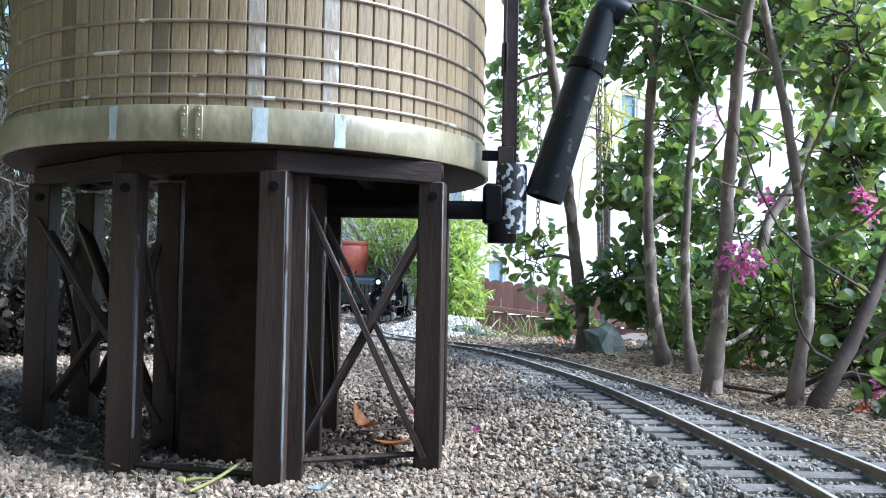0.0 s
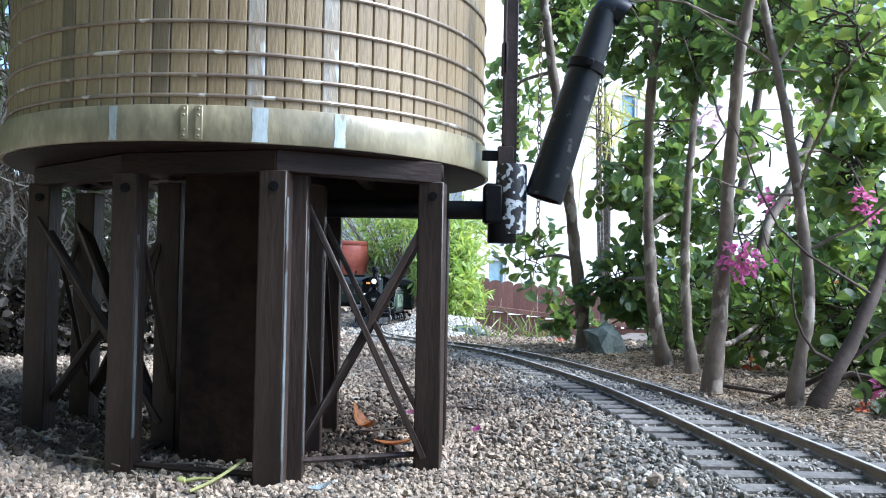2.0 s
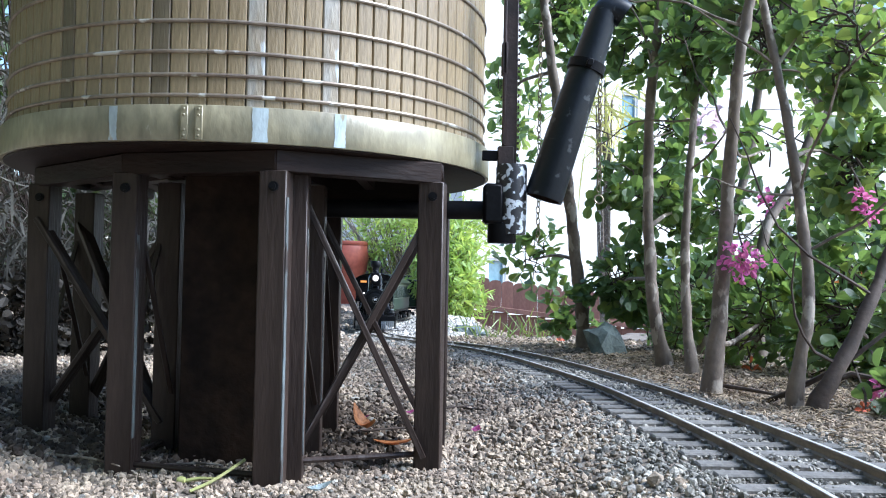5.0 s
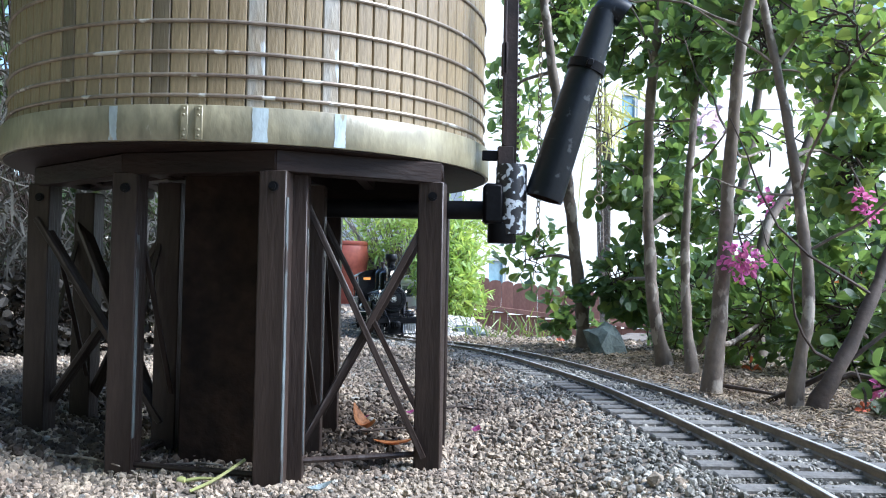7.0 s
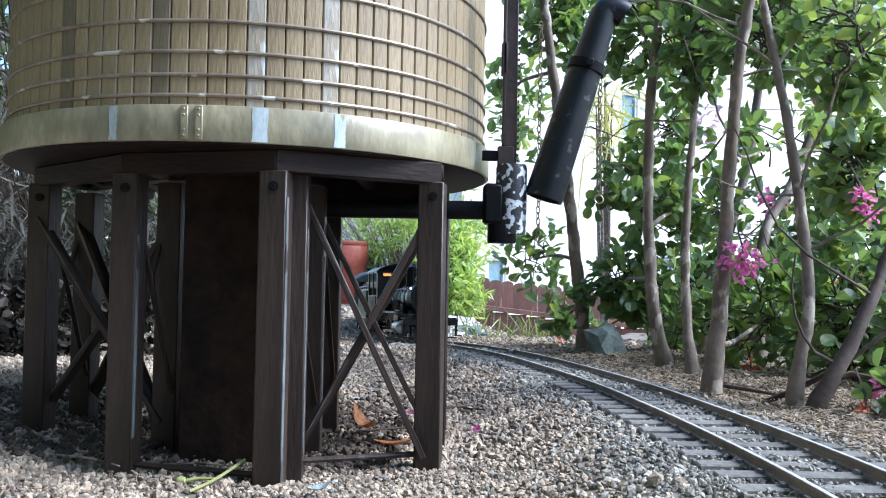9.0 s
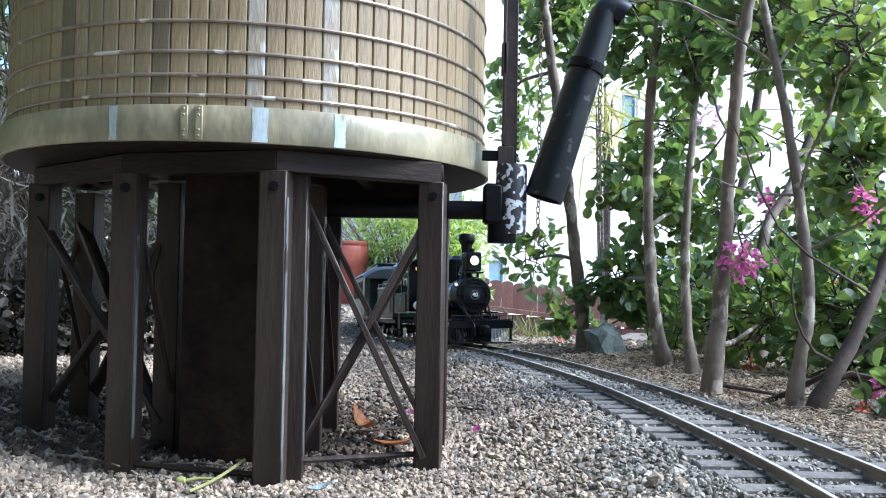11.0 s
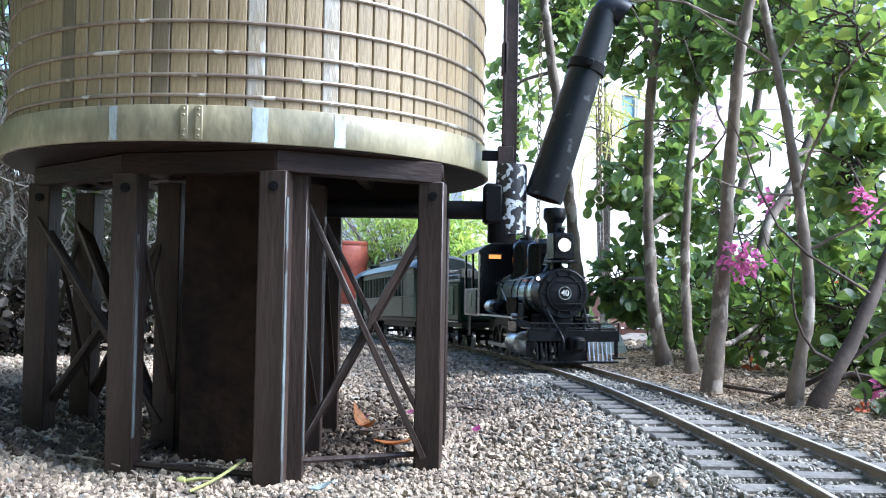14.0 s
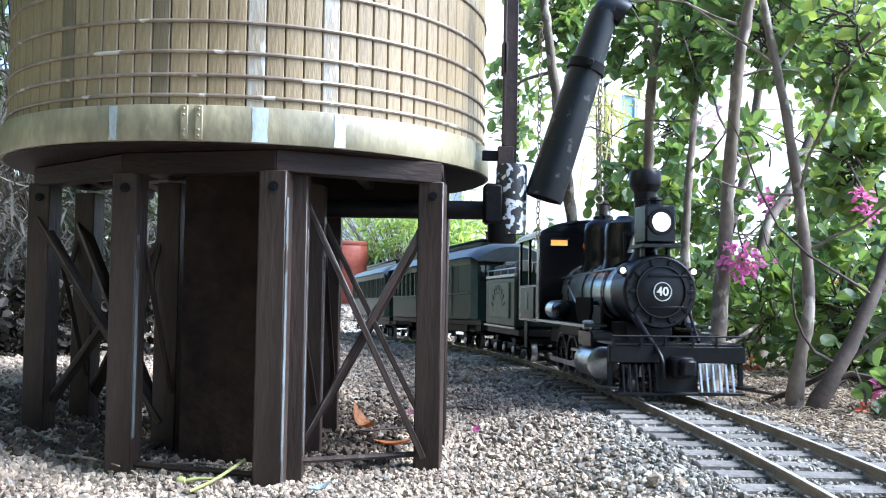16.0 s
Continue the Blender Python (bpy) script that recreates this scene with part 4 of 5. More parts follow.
            box(bm, 0, 0, 0, 0.0013, 0.0013, 0.0165, Matrix.Translation((0.0275, y, 0.0128)) @ pose(0, 0, 0, 0, -12, 0), 0.0002)
            part("pilot_slat", bm, M_STEEL if s > 0 else M_BLACK, lo)
        part("step_board", boxes((0.0280, s * 0.0235, 0.0046, 0.0100, 0.027, 0.0018), bevel=0.0003), M_BLACK, lo)
        part("corner_step", boxes((0.0230, s * 0.0385, 0.0150, 0.0020, 0.0030, 0.016), (0.0250, s * 0.0400, 0.0075, 0.0080, 0.0100, 0.0014), bevel=0.0003), M_BLACK, lo)
    part("pilot_plate", boxes((0.0240, 0, 0.0135, 0.0030, 0.0250, 0.0170), (0.0275, 0, 0.0046, 0.0090, 0.0200, 0.0018), bevel=0.0004), M_BLACK, lo, "black plate behind the coupler")
    part("coupler", boxes((0.0310, 0, 0.0195, 0.0120, 0.0130, 0.0120), (0.0385, 0.001, 0.0195, 0.0060, 0.0090, 0.0100), bevel=0.0016), M_BLACK, lo)
    for x in (-0.062, -0.095, -0.128, -0.161):
        WHEELS.append((wheelset(lo, x, 0.0155, 12, "driving_wheelset"), 0.0155))
    WHEELS.append((wheelset(lo, -0.008, 0.0090, 8, "pilot_wheelset"), 0.0090))
    for s in (-1, 1):
        part("side_rod", boxes((-0.1115, s * 0.0275, 0.0110, 0.105, 0.0018, 0.0034), bevel=0.0003), M_STEEL, lo, "bright coupling rod")
        part("cab_step", boxes((-0.222, s * 0.0350, 0.0260, 0.012, 0.0016, 0.024), (-0.222, s * 0.0380, 0.0150, 0.014, 0.0090, 0.0016)), M_BLACK, lo)
    return lo


def truck(parent, x, name="bogie"):
    fr = part(name, boxes((x, -0.0315, 0.0130, 0.050, 0.0034, 0.0055), (x, 0.0315, 0.0130, 0.050, 0.0034, 0.0055), (x, 0, 0.0175, 0.012, 0.060, 0.0060), (x - 0.018, -0.0325, 0.0110, 0.009, 0.0050, 0.0095), (x + 0.018, -0.0325, 0.0110, 0.009, 0.0050, 0.0095), (x - 0.018, 0.0325, 0.0110, 0.009, 0.0050, 0.0095), (x + 0.018, 0.0325, 0.0110, 0.009, 0.0050, 0.0095), bevel=0.0007), M_BLACK, parent)
    for d in (-0.018, 0.018):
        for s in (-1, 1):
            part("journal_cap", lathe([(0.0030, 0), (0.0026, 0.0012), (0, 0.0014)], 12, Matrix.Translation((x + d, s * 0.0350, 0.0110)) @ Matrix.Rotation(radians(-90 * s), 4, "X")), M_STEEL, fr)
        WHEELS.append((wheelset(parent, x + d, 0.0095, 8), 0.0095))


def make_tender():
    te = thing("tender", "dull green locomotive tender with stacked fuel load on the track", "tender")
    x = 0.0
    part("frame", boxes((x, 0, 0.0260, 0.126, 0.066, 0.0060), bevel=0.0006), M_BLACK, te)
    part("tank", boxes((x, 0, 0.0535, 0.118, 0.0720, 0.0470), bevel=0.0022), M_GREEN, te)
    part("tank_front", boxes((x + 0.0595, 0, 0.0560, 0.0020, 0.066, 0.046)), M_DGREEN, te)
    for s in (-1, 1):
        p = part("side_panel", boxes((x, s * 0.0366, 0.0550, 0.082, 0.0012, 0.0330), bevel=0.0003), M_PANEL, te, "paler side panel")
        bm = bmesh.new()
        rings = []
        for k in range(17):
            a = math.pi * k / 16
            rings.append([bm.verts.new((x + r * math.cos(a), s * 0.0376, 0.044 + r * math.sin(a))) for r in (0.0175, 0.0195)])
        for a, b in zip(rings, rings[1:]):
            bm.faces.new((a[0], a[1], b[1], b[0]))
        part("emblem_arch", bm, M_DGREEN, p, "dark arched emblem", smooth=False)
        for k in range(9):
            a = math.pi * (0.12 + 0.76 * k / 8)
            bm = bmesh.new()
            box(bm, 0, 0, 0, 0.0022, 0.0006, 0.0052, Matrix.Translation((x + 0.0265 * math.cos(a), s * 0.0374, 0.0425 + 0.0250 * math.sin(a))) @ Matrix.Rotation(math.pi / 2 - a, 4, "Y"))
            part("emblem_bar", bm, M_DGREEN, p, smooth=False)
        part("top_rail", rod(bmesh.new(), (x - 0.058, s * 0.0345, 0.0845), (x + 0.058, s * 0.0345, 0.0845), 0.0007, 6), M_STEEL, te)
        part("coping", boxes((x, s * 0.0350, 0.0780, 0.118, 0.0022, 0.0030), bevel=0.0004), M_STEEL, te)
        part("sill_line", boxes((x, s * 0.0366, 0.0302, 0.122, 0.0012, 0.0016)), M_STEEL, te)
        for k in range(5):
            part("rail_post", boxes((x - 0.056 + k * 0.028, s * 0.0345, 0.0815, 0.0010, 0.0010, 0.0070)), M_STEEL, te)
    rng = random.Random(8)
    load = part("fuel_bunker", boxes((x, 0, 0.0780, 0.108, 0.062, 0.004)), M_BLACK, te)
    for i in range(6):
        for j in range(4):
            bm = bmesh.new()
            box(bm, 0, 0, 0, 0.0150, 0.0135, 0.0110, pose(x - 0.040 + i * 0.016, -0.0225 + j * 0.015, 0.0850 + rng.uniform(-0.001, 0.002), rng.uniform(-6, 6), rng.uniform(-6, 6), rng.uniform(-9, 9)), 0.0010)
            part("fuel_block", bm, M_COAL, load)
    truck(te, x + 0.034)
    truck(te, x - 0.034)
    return te


def make_coach(baggage=False):
    co = thing("passenger_coach", "green wooden passenger coach with pale trim and grey roof", "railway coach", group="passenger coaches of the train")
    L, W = 0.392, 0.080
    body = L - 0.050
    part("underframe", boxes((0, 0, 0.0300, L - 0.006, 0.070, 0.0060), (0, -0.018, 0.0230, body * 0.6, 0.003, 0.010), (0, 0.018, 0.0230, body * 0.6, 0.003, 0.010), bevel=0.0005), M_BLACK, co)
    part("body_core", boxes((0, 0, 0.0690, body - 0.006, W - 0.010, 0.068)), M_GLASSD, co, "dark glazed interior")
    for s in (-1, 1):
        y = s * (W / 2 - 0.0015)
        lower = part("lower_side", boxes((0, y, 0.0475, body, 0.0030, 0.0280), bevel=0.0004), M_GREEN, co, "dull green lower side boards")
        part("belt_rail", boxes((0, s * (W / 2 + 0.0004), 0.0622, body, 0.0026, 0.0018), bevel=0.0003), M_CREAM, co, "pale belt rail")
        part("letterboard", boxes((0, y, 0.0985, body, 0.0030, 0.0095), bevel=0.0004), M_CREAM, co, "pale letterboard")
        n = 15
        if baggage:
            part("baggage_panel", boxes((body / 2 - 0.0200, y, 0.0785, 0.0400, 0.0030, 0.0325), bevel=0.0003), M_GREEN, co)
            part("baggage_door", boxes((body / 2 - 0.0520, y - s * 0.0004, 0.0665, 0.0220, 0.0034, 0.0580), bevel=0.0003), M_DGREEN, co, "dark green sliding baggage door")
            part("door_post", boxes((body / 2 - 0.0650, y + s * 0.0006, 0.0665, 0.0034, 0.0034, 0.0580)), M_PALE, co)
        for k in range(n + 1):
            x = -body / 2 + 0.003 + k * (body - 0.006) / n
            if baggage and k > 12:
                continue
            wide = 0.0046 if k % 2 == 0 else 0.0028
            part("window_pillar", boxes((x, y, 0.0785, wide, 0.0030, 0.0320), bevel=0.0003), M_PALE if k % 2 == 0 else M_CREAM, co)
        for k in range(12 if baggage else n):
            x = -body / 2 + 0.003 + (k + 0.5) * (body - 0.006) / n
            part("window_pane", boxes((x, y - s * 0.0012, 0.0785, (body - 0.006) / n - 0.003, 0.0006, 0.0310)), M_GLASSD, co, smooth=False)
        part("panel_seam", boxes((0, s * (W / 2 + 0.0002), 0.0350, body, 0.0016, 0.0012)), M_DGREEN, co)
    for e in (-1, 1):
        x = e * (body / 2 - 0.0012)
        end = part("end_wall", boxes((x, 0, 0.0685, 0.0024, W - 0.004, 0.070), bevel=0.0003), M_DGREEN, co, "dark green end wall")
        part("end_door", boxes((x + e * 0.0015, 0, 0.0640, 0.0014, 0.020, 0.056), bevel=0.0003), M_GREEN, end)
        for s in (-1, 1):
            part("corner_post", boxes((e * (body / 2 + 0.0006), s * (W / 2 - 0.004), 0.0685, 0.0030, 0.0085, 0.070), bevel=0.0004), M_PALE, co)
            part("end_window", boxes((x + e * 0.0014, s * 0.021, 0.0800, 0.0010, 0.014, 0.026)), M_GLASSD, end)
            part("platform_post", rod(bmesh.new(), (e * (L / 2 - 0.003), s * 0.030, 0.033), (e * (L / 2 - 0.003), s * 0.030, 0.106), 0.0009, 6), M_BLACK, co)
            part("platform_rail", boxes((e * (L / 2 - 0.003), s * 0.020, 0.0560, 0.0010, 0.020, 0.0012), (e * (L / 2 - 0.003), s * 0.020, 0.0460, 0.0010, 0.020, 0.0010)), M_BLACK, co)
            part("step", boxes((e * (L / 2 - 0.012), s * 0.036, 0.0210, 0.014, 0.010, 0.0014), (e * (L / 2 - 0.012), s * 0.034, 0.0270, 0.0140, 0.0014, 0.014)), M_BLACK, co)
        part("coupler", boxes((e * (L / 2 + 0.006), 0, 0.0215, 0.018, 0.008, 0.007), bevel=0.001), M_BLACK, co)
    # roof with clerestory, ends drawn down over the platforms
    bm = bmesh.new()
    n, rows = 15, []
    for x, dz, sc in ((-L / 2 - 0.004, -0.006, 0.92), (-L / 2 + 0.010, -0.001, 0.985), (-L / 2 + 0.03, 0, 1), (L / 2 - 0.03, 0, 1), (L / 2 - 0.010, -0.001, 0.985), (L / 2 + 0.004, -0.006, 0.92)):
        rows.append([bm.verts.new((x, 0.0450 * sc * math.sin(t) / math.sin(1.15), 0.1020 + dz + 0.0165 * (math.cos(t) - math.cos(1.15)) / (1 - math.cos(1.15)))) for t in np.linspace(-1.15, 1.15, n)])
    for a, b in zip(rows, rows[1:]):
        for k in range(n - 1):
            bm.faces.new((a[k], b[k], b[k + 1], a[k + 1]))
        bm.faces.new((a[0], a[n - 1], b[n - 1], b[0]))
    bm.faces.new(rows[0])
    bm.faces.new(rows[-1][::-1])
    bmesh.ops.recalc_face_normals(bm, faces=bm.faces)
    part("roof", bm, M_ROOF, co, "rounded pale grey roof")
    cl = part("clerestory", boxes((0, 0, 0.1195, body * 0.86, 0.034, 0.0060), bevel=0.001), M_DGREEN, co)
    part("clerestory_roof", boxes((0, 0, 0.1236, body * 0.88, 0.038, 0.0024), bevel=0.001), M_ROOF, cl)
    for x in (-body * 0.36, body * 0.30):
        part("stovepipe", lathe([(0.0022, 0.120), (0.0022, 0.1340), (0.0030, 0.1345), (0.0030, 0.1375), (0, 0.138)], 12), M_BLACK, co, at=pose(x, 0.006, 0))
    truck(co, 0.125)
    truck(co, -0.125)
    return co


LOCO = make_loco()
TENDER = make_tender()
COACH = make_coach(True)
COACH_2 = make_coach()
COACH["label"] = "green baggage and passenger coach coupled behind the tender"
COACH_2["label"] = "green wooden passenger coach at the train's end"


def motions():
    """The train climbs along the track at a slow, even pace."""
    times = [0, 2, 3, 4, 6.3, 7.3, 8.3, 11.5, 12.5, 13.5, 14.5, 15.3, 16]
    place = [-1.20, -1.02, -0.925, -0.81, -0.53, -0.415, -0.328, 0, 0.104, 0.208, 0.323, 0.415, 0.488]
    smooth = np.polynomial.Polynomial.fit(times, place, 4)
    start = 3.1175
    at = lambda t: float(start + smooth(t) * 0.5 + np.interp(t, times, place) * 0.5)
    ticks = [round(i * 0.1, 1) for i in range(161)]

    def vehicle(ob, front, rear, origin, every):
        rows = []
        for t in ticks[::every]:
            s = at(t)
            a, _ = on_track(s + front)
            b, _ = on_track(s + rear)
            d = (a - b).normalized()
            side = Vector((0, 0, 1)).cross(d).normalized()
            up = d.cross(side)
            o = a + d * (origin - front)
            rows.append((t, Matrix(((d.x, side.x, up.x, o.x), (d.y, side.y, up.y, o.y), (d.z, side.z, up.z, o.z), (0, 0, 0, 1)))))
        walk(ob, rows)

    vehicle(LOCO, -0.03, -0.18, 0.0, 2)
    vehicle(TENDER, -0.286, -0.354, -0.320, 2)
    vehicle(COACH, -0.482, -0.732, -0.607, 2)
    vehicle(COACH_2, -0.886, -1.136, -1.011, 2)
    for ob, r in WHEELS:
        home = ob.matrix_basis.translation.copy()
        walk(ob, [(t, Matrix.Translation(home) @ Matrix.Rotation((at(t) - at(0)) / r, 4, "Y")) for t in ticks])


# ---- plants ----
def leaves(rng, points, ways, length, width, fold=0.18, curl=0.12):
    """Leaf blades, folded along the midrib. Returns verts and faces."""
    n = len(points)
    ways = ways / np.linalg.norm(ways, axis=1, keepdims=True)
    ref = rng.normal(size=(n, 3)) * 0.6 + np.array([0, 0, 1.0])
    side = np.cross(ways, ref)
    side /= np.linalg.norm(side, axis=1, keepdims=True) + 1e-9
    up = np.cross(side, ways)
    #        along, across, up
    shape = np.array([(0, 0, 0), (0.35, 0, 0), (0.66, 0, 0), (1, 0, 0), (0.10, -0.20, 0.4), (0.34, -0.42, 0.9), (0.66, -0.50, 1), (0.92, -0.32, 0.7), (0.10, 0.20, 0.4), (0.34, 0.42, 0.9), (0.66, 0.50, 1), (0.92, 0.32, 0.7)])
    L = length * rng.uniform(0.65, 1.2, n)
    Wd = width * rng.uniform(0.75, 1.2, n)
    a, s, u = shape[:, 0], shape[:, 1], shape[:, 2]
    bend = -curl * a ** 2 * rng.uniform(-0.5, 2.0, (n, 1)) * L[:, None]
    V = points[:, None] + ways[:, None] * (a[None, :, None] * L[:, None, None]) + side[:, None] * (s[None, :, None] * Wd[:, None, None]) + up[:, None] * (u[None, :] * fold * Wd[:, None] + bend)[:, :, None]
    face = [(0, 1, 5, 4), (1, 2, 6, 5), (2, 3, 7, 6), (0, 8, 9, 1), (1, 9, 10, 2), (2, 10, 11, 3)]
    F = [tuple(i + 12 * k for i in f) for k in range(n) for f in face]
    return V.reshape(-1, 3), F


def clusters(rng, zone, per, spread):
    """Twig ends filling an ellipsoid, with leaves round each."""
    cx, cy, cz, rx, ry, rz, n = zone
    m = max(3, int(n / per))
    q = rng.normal(size=(m, 3))
    q = q / np.linalg.norm(q, axis=1, keepdims=True) * rng.uniform(0.15, 1.08, (m, 1)) ** 0.5
    ends = np.array([cx, cy, cz]) + q * np.array([rx, ry, rz])
    pts, ways = [], []
    for e in ends:
        k = rng.integers(max(2, per - 3), per + 4)
        out = e - np.array([cx, cy, cz])
        out = out / (np.linalg.norm(out) + 1e-6)
        w = rng.normal(size=(k, 3)) * 0.75 + out * 0.5 + np.array([0, -0.1, 0.15])
        pts.append(e + rng.normal(size=(k, 3)) * spread)
        ways.append(w)
    return ends, np.concatenate(pts), np.concatenate(ways)


def make_tree(name, label, trunk, radius, zones, seed, bark, leaf, size, per=7, group="", cat="tree", young=None, share=0.15, ratio=0.76):
    rng = np.random.default_rng(seed)
    tr = thing(name, label, cat, pose(*trunk[0]), group)
    base = Vector(trunk[0])
    pts = spline([Vector(p) - base for p in trunk], 0.012)
    pts[0] = pts[0] - Vector((0, 0, 0.01))
    radius *= 0.68; size *= 0.80; zones = [(*z[:6], int(z[6] * 1.4)) for z in zones]
    n = len(pts)
    knob = rng.uniform(0.90, 1.10, n)
    rad = [radius * (1 - 0.45 * i / n) * knob[i] * (1 + 0.5 * math.exp(-i / 2.0)) for i in range(n)]
    for i in range(1, n):
        pts[i] = pts[i] + Vector(rng.normal(size=3) * radius * 0.07)
    part("trunk", tube(bmesh.new(), pts, rad, 12), bark, tr)
    V, F, VY, FY = [], [], [], []
    bm = bmesh.new()
    for z in zones:
        bl = bmesh.new()
        c = Vector(z[:3]) - base
        k = min(range(n), key=lambda i: (pts[i] - c).length + 0.6 * max(0, pts[i].z - c.z))
        mid = pts[k].lerp(c, 0.5) + Vector(rng.normal(size=3) * 0.008) + Vector((0, 0, 0.006))
        r0 = min(rad[k] * 0.45, 0.0026)
        tube(bl, spline([pts[k], mid, c], 0.012) + [c], list(np.linspace(r0, r0 * 0.45, len(spline([pts[k], mid, c], 0.012)) + 1)), 7)
        part("limb", bl, bark, tr)
        ends, p, w = clusters(rng, z, per, size * 0.42)
        for e in ends:
            e = Vector(e) - base
            out = (e - c)
            st = e - out.normalized() * min(out.length, 0.028) + Vector(rng.normal(size=3) * 0.008)
            m2 = st.lerp(e, 0.5) + Vector(rng.normal(size=3) * 0.003)
            tube(bm, [st, m2, e], [0.0009, 0.0007, 0.0005], 5)
        y = rng.uniform(size=len(p)) < (share if young else 0)
        for sel, vv, ff in ((~y, V, F), (y, VY, FY)):
            if sel.sum():
                v, f = leaves(rng, p[sel] - np.array(base), w[sel], size, size * ratio)
                o = sum(len(a) for a in vv)
                vv.append(v)
                ff += [tuple(i + o for i in q) for q in f]
    for k in range(4):
        i0 = int(rng.integers(n // 4, n - 2))
        a = rng.uniform(0, 6.28)
        w = Vector((math.cos(a), math.sin(a) * 0.6, rng.uniform(0.2, 1.1))).normalized()
        Lb = rng.uniform(0.06, 0.16)
        q = [pts[i0]]
        for _ in range(6):
            w = (w + Vector(rng.normal(size=3) * 0.22)).normalized()
            q.append(q[-1] + w * Lb / 6)
        part("limb", tube(bmesh.new(), q, list(np.linspace(0.0011, 0.0004, 7)), 6), bark, tr)
    part("fine_branching", bm, M_BARKD, tr)["kind"] = "stuff"
    for vv, ff, mm, nm in ((V, F, leaf, "crown"), (VY, FY, young, "young_leaves")):
        if vv:
            me = bpy.data.meshes.new(nm)
            me.from_pydata(np.concatenate(vv).tolist(), [], ff)
            me.materials.append(mm)
            o = new(nm, me)
            o.parent = tr
            o["kind"] = "stuff"
    return tr


GRP = "small trees beside the track"
make_tree("tree", "slender smooth-barked tree with sparse round leaves beside the track", [(0.169, 1.0, -0.008), (0.162, 0.99, 0.057), (0.151, 0.98, 0.129), (0.14, 0.97, 0.206), (0.126, 0.96, 0.289), (0.109, 0.95, 0.402), (0.099, 0.94, 0.476)], 0.0115,
          [(0.120, 1.12, 0.112, 0.055, 0.025, 0.042, 80), (0.160, 1.07, 0.042, 0.032, 0.019, 0.028, 60), (0.082, 1.12, 0.325, 0.028, 0.014, 0.056, 40), (0.133, 1.0, 0.399, 0.047, 0.031, 0.06, 220)], 11, M_BARK, M_LEAF, 0.021, group=GRP, young=M_LEAFY)
make_tree("tree", "slender grey-barked tree with glossy green leaves beside the track", [(0.202, 0.76, 0.006), (0.191, 0.76, 0.056), (0.187, 0.77, 0.122), (0.186, 0.77, 0.215), (0.188, 0.76, 0.29), (0.192, 0.75, 0.349), (0.192, 0.74, 0.411)], 0.0088,
          [(0.200, 0.86, 0.180, 0.046, 0.028, 0.049, 230), (0.205, 0.96, 0.085, 0.050, 0.029, 0.057, 250), (0.255, 0.95, 0.255, 0.05, 0.03, 0.05, 110), (0.270, 0.98, 0.150, 0.06, 0.03, 0.06, 170), (0.208, 0.84, 0.34, 0.055, 0.034, 0.062, 320)], 12, M_BARK, M_LEAF, 0.019, group=GRP, young=M_LEAFY)
make_tree("tree", "thin-stemmed tree with glossy leaves among the trunks", [(0.202, 0.68, 0.008), (0.202, 0.7, 0.059), (0.203, 0.71, 0.12), (0.209, 0.72, 0.183), (0.22, 0.74, 0.261), (0.226, 0.75, 0.339), (0.23, 0.75, 0.401)], 0.0062,
          [(0.216, 0.74, 0.300, 0.037, 0.025, 0.055, 220), (0.256, 0.85, 0.061, 0.037, 0.025, 0.065, 110)], 13, M_BARK, M_LEAF, 0.018, group=GRP, young=M_LEAFY)
make_tree("tree", "tall straight grey-barked tree standing beside the track", [(0.182, 0.575, 0.012), (0.188, 0.575, 0.065), (0.192, 0.575, 0.126), (0.196, 0.575, 0.196), (0.201, 0.575, 0.246), (0.21, 0.575, 0.297), (0.213, 0.57, 0.342)], 0.0082,
          [(0.237, 0.62, 0.278, 0.040, 0.025, 0.046, 190), (0.282, 0.74, 0.056, 0.034, 0.021, 0.062, 130), (0.299, 0.78, 0.211, 0.042, 0.028, 0.030, 50)], 14, M_BARK, M_LEAF, 0.0175, group=GRP, young=M_LEAFY)
make_tree("tree", "crooked dark-stemmed tree with young yellow-green leaves beside the track", [(0.207, 0.5, 0.013), (0.211, 0.5, 0.043), (0.216, 0.5, 0.073), (0.218, 0.51, 0.113), (0.213, 0.52, 0.176), (0.208, 0.53, 0.224), (0.201, 0.54, 0.274), (0.195, 0.55, 0.318)], 0.0056,
          [(0.246, 0.52, 0.238, 0.031, 0.021, 0.043, 120), (0.273, 0.56, 0.166, 0.026, 0.016, 0.039, 150)], 15, M_BARK, M_LEAF, 0.0165, group=GRP, young=M_LEAFY, share=0.45)
make_tree("tree", "leaning dark-barked tree at the edge of the gravel", [(0.212, 0.49, 0.012), (0.225, 0.49, 0.033), (0.238, 0.495, 0.052), (0.251, 0.5, 0.075), (0.264, 0.51, 0.097), (0.29, 0.52, 0.149)], 0.0068,
          [(0.318, 0.66, 0.061, 0.040, 0.025, 0.073, 330), (0.252, 0.47, 0.030, 0.020, 0.012, 0.014, 26)], 16, M_BARKD, M_LEAF, 0.0175, group=GRP, young=M_LEAFY)
make_tree("tree", "pale forked tree behind the front trunks", [(0.284, 0.92, -0.004), (0.294, 0.93, 0.087), (0.327, 0.95, 0.163), (0.352, 0.97, 0.243), (0.365, 0.98, 0.317), (0.394, 0.98, 0.417), (0.414, 0.98, 0.498)], 0.010,
          [(0.396, 1.0, 0.404, 0.060, 0.036, 0.06, 260), (0.305, 0.92, 0.165, 0.070, 0.03, 0.050, 120), (0.330, 1.0, 0.012, 0.070, 0.05, 0.035, 190)], 17, M_BARK, M_LEAF, 0.020, group=GRP, young=M_LEAFY)
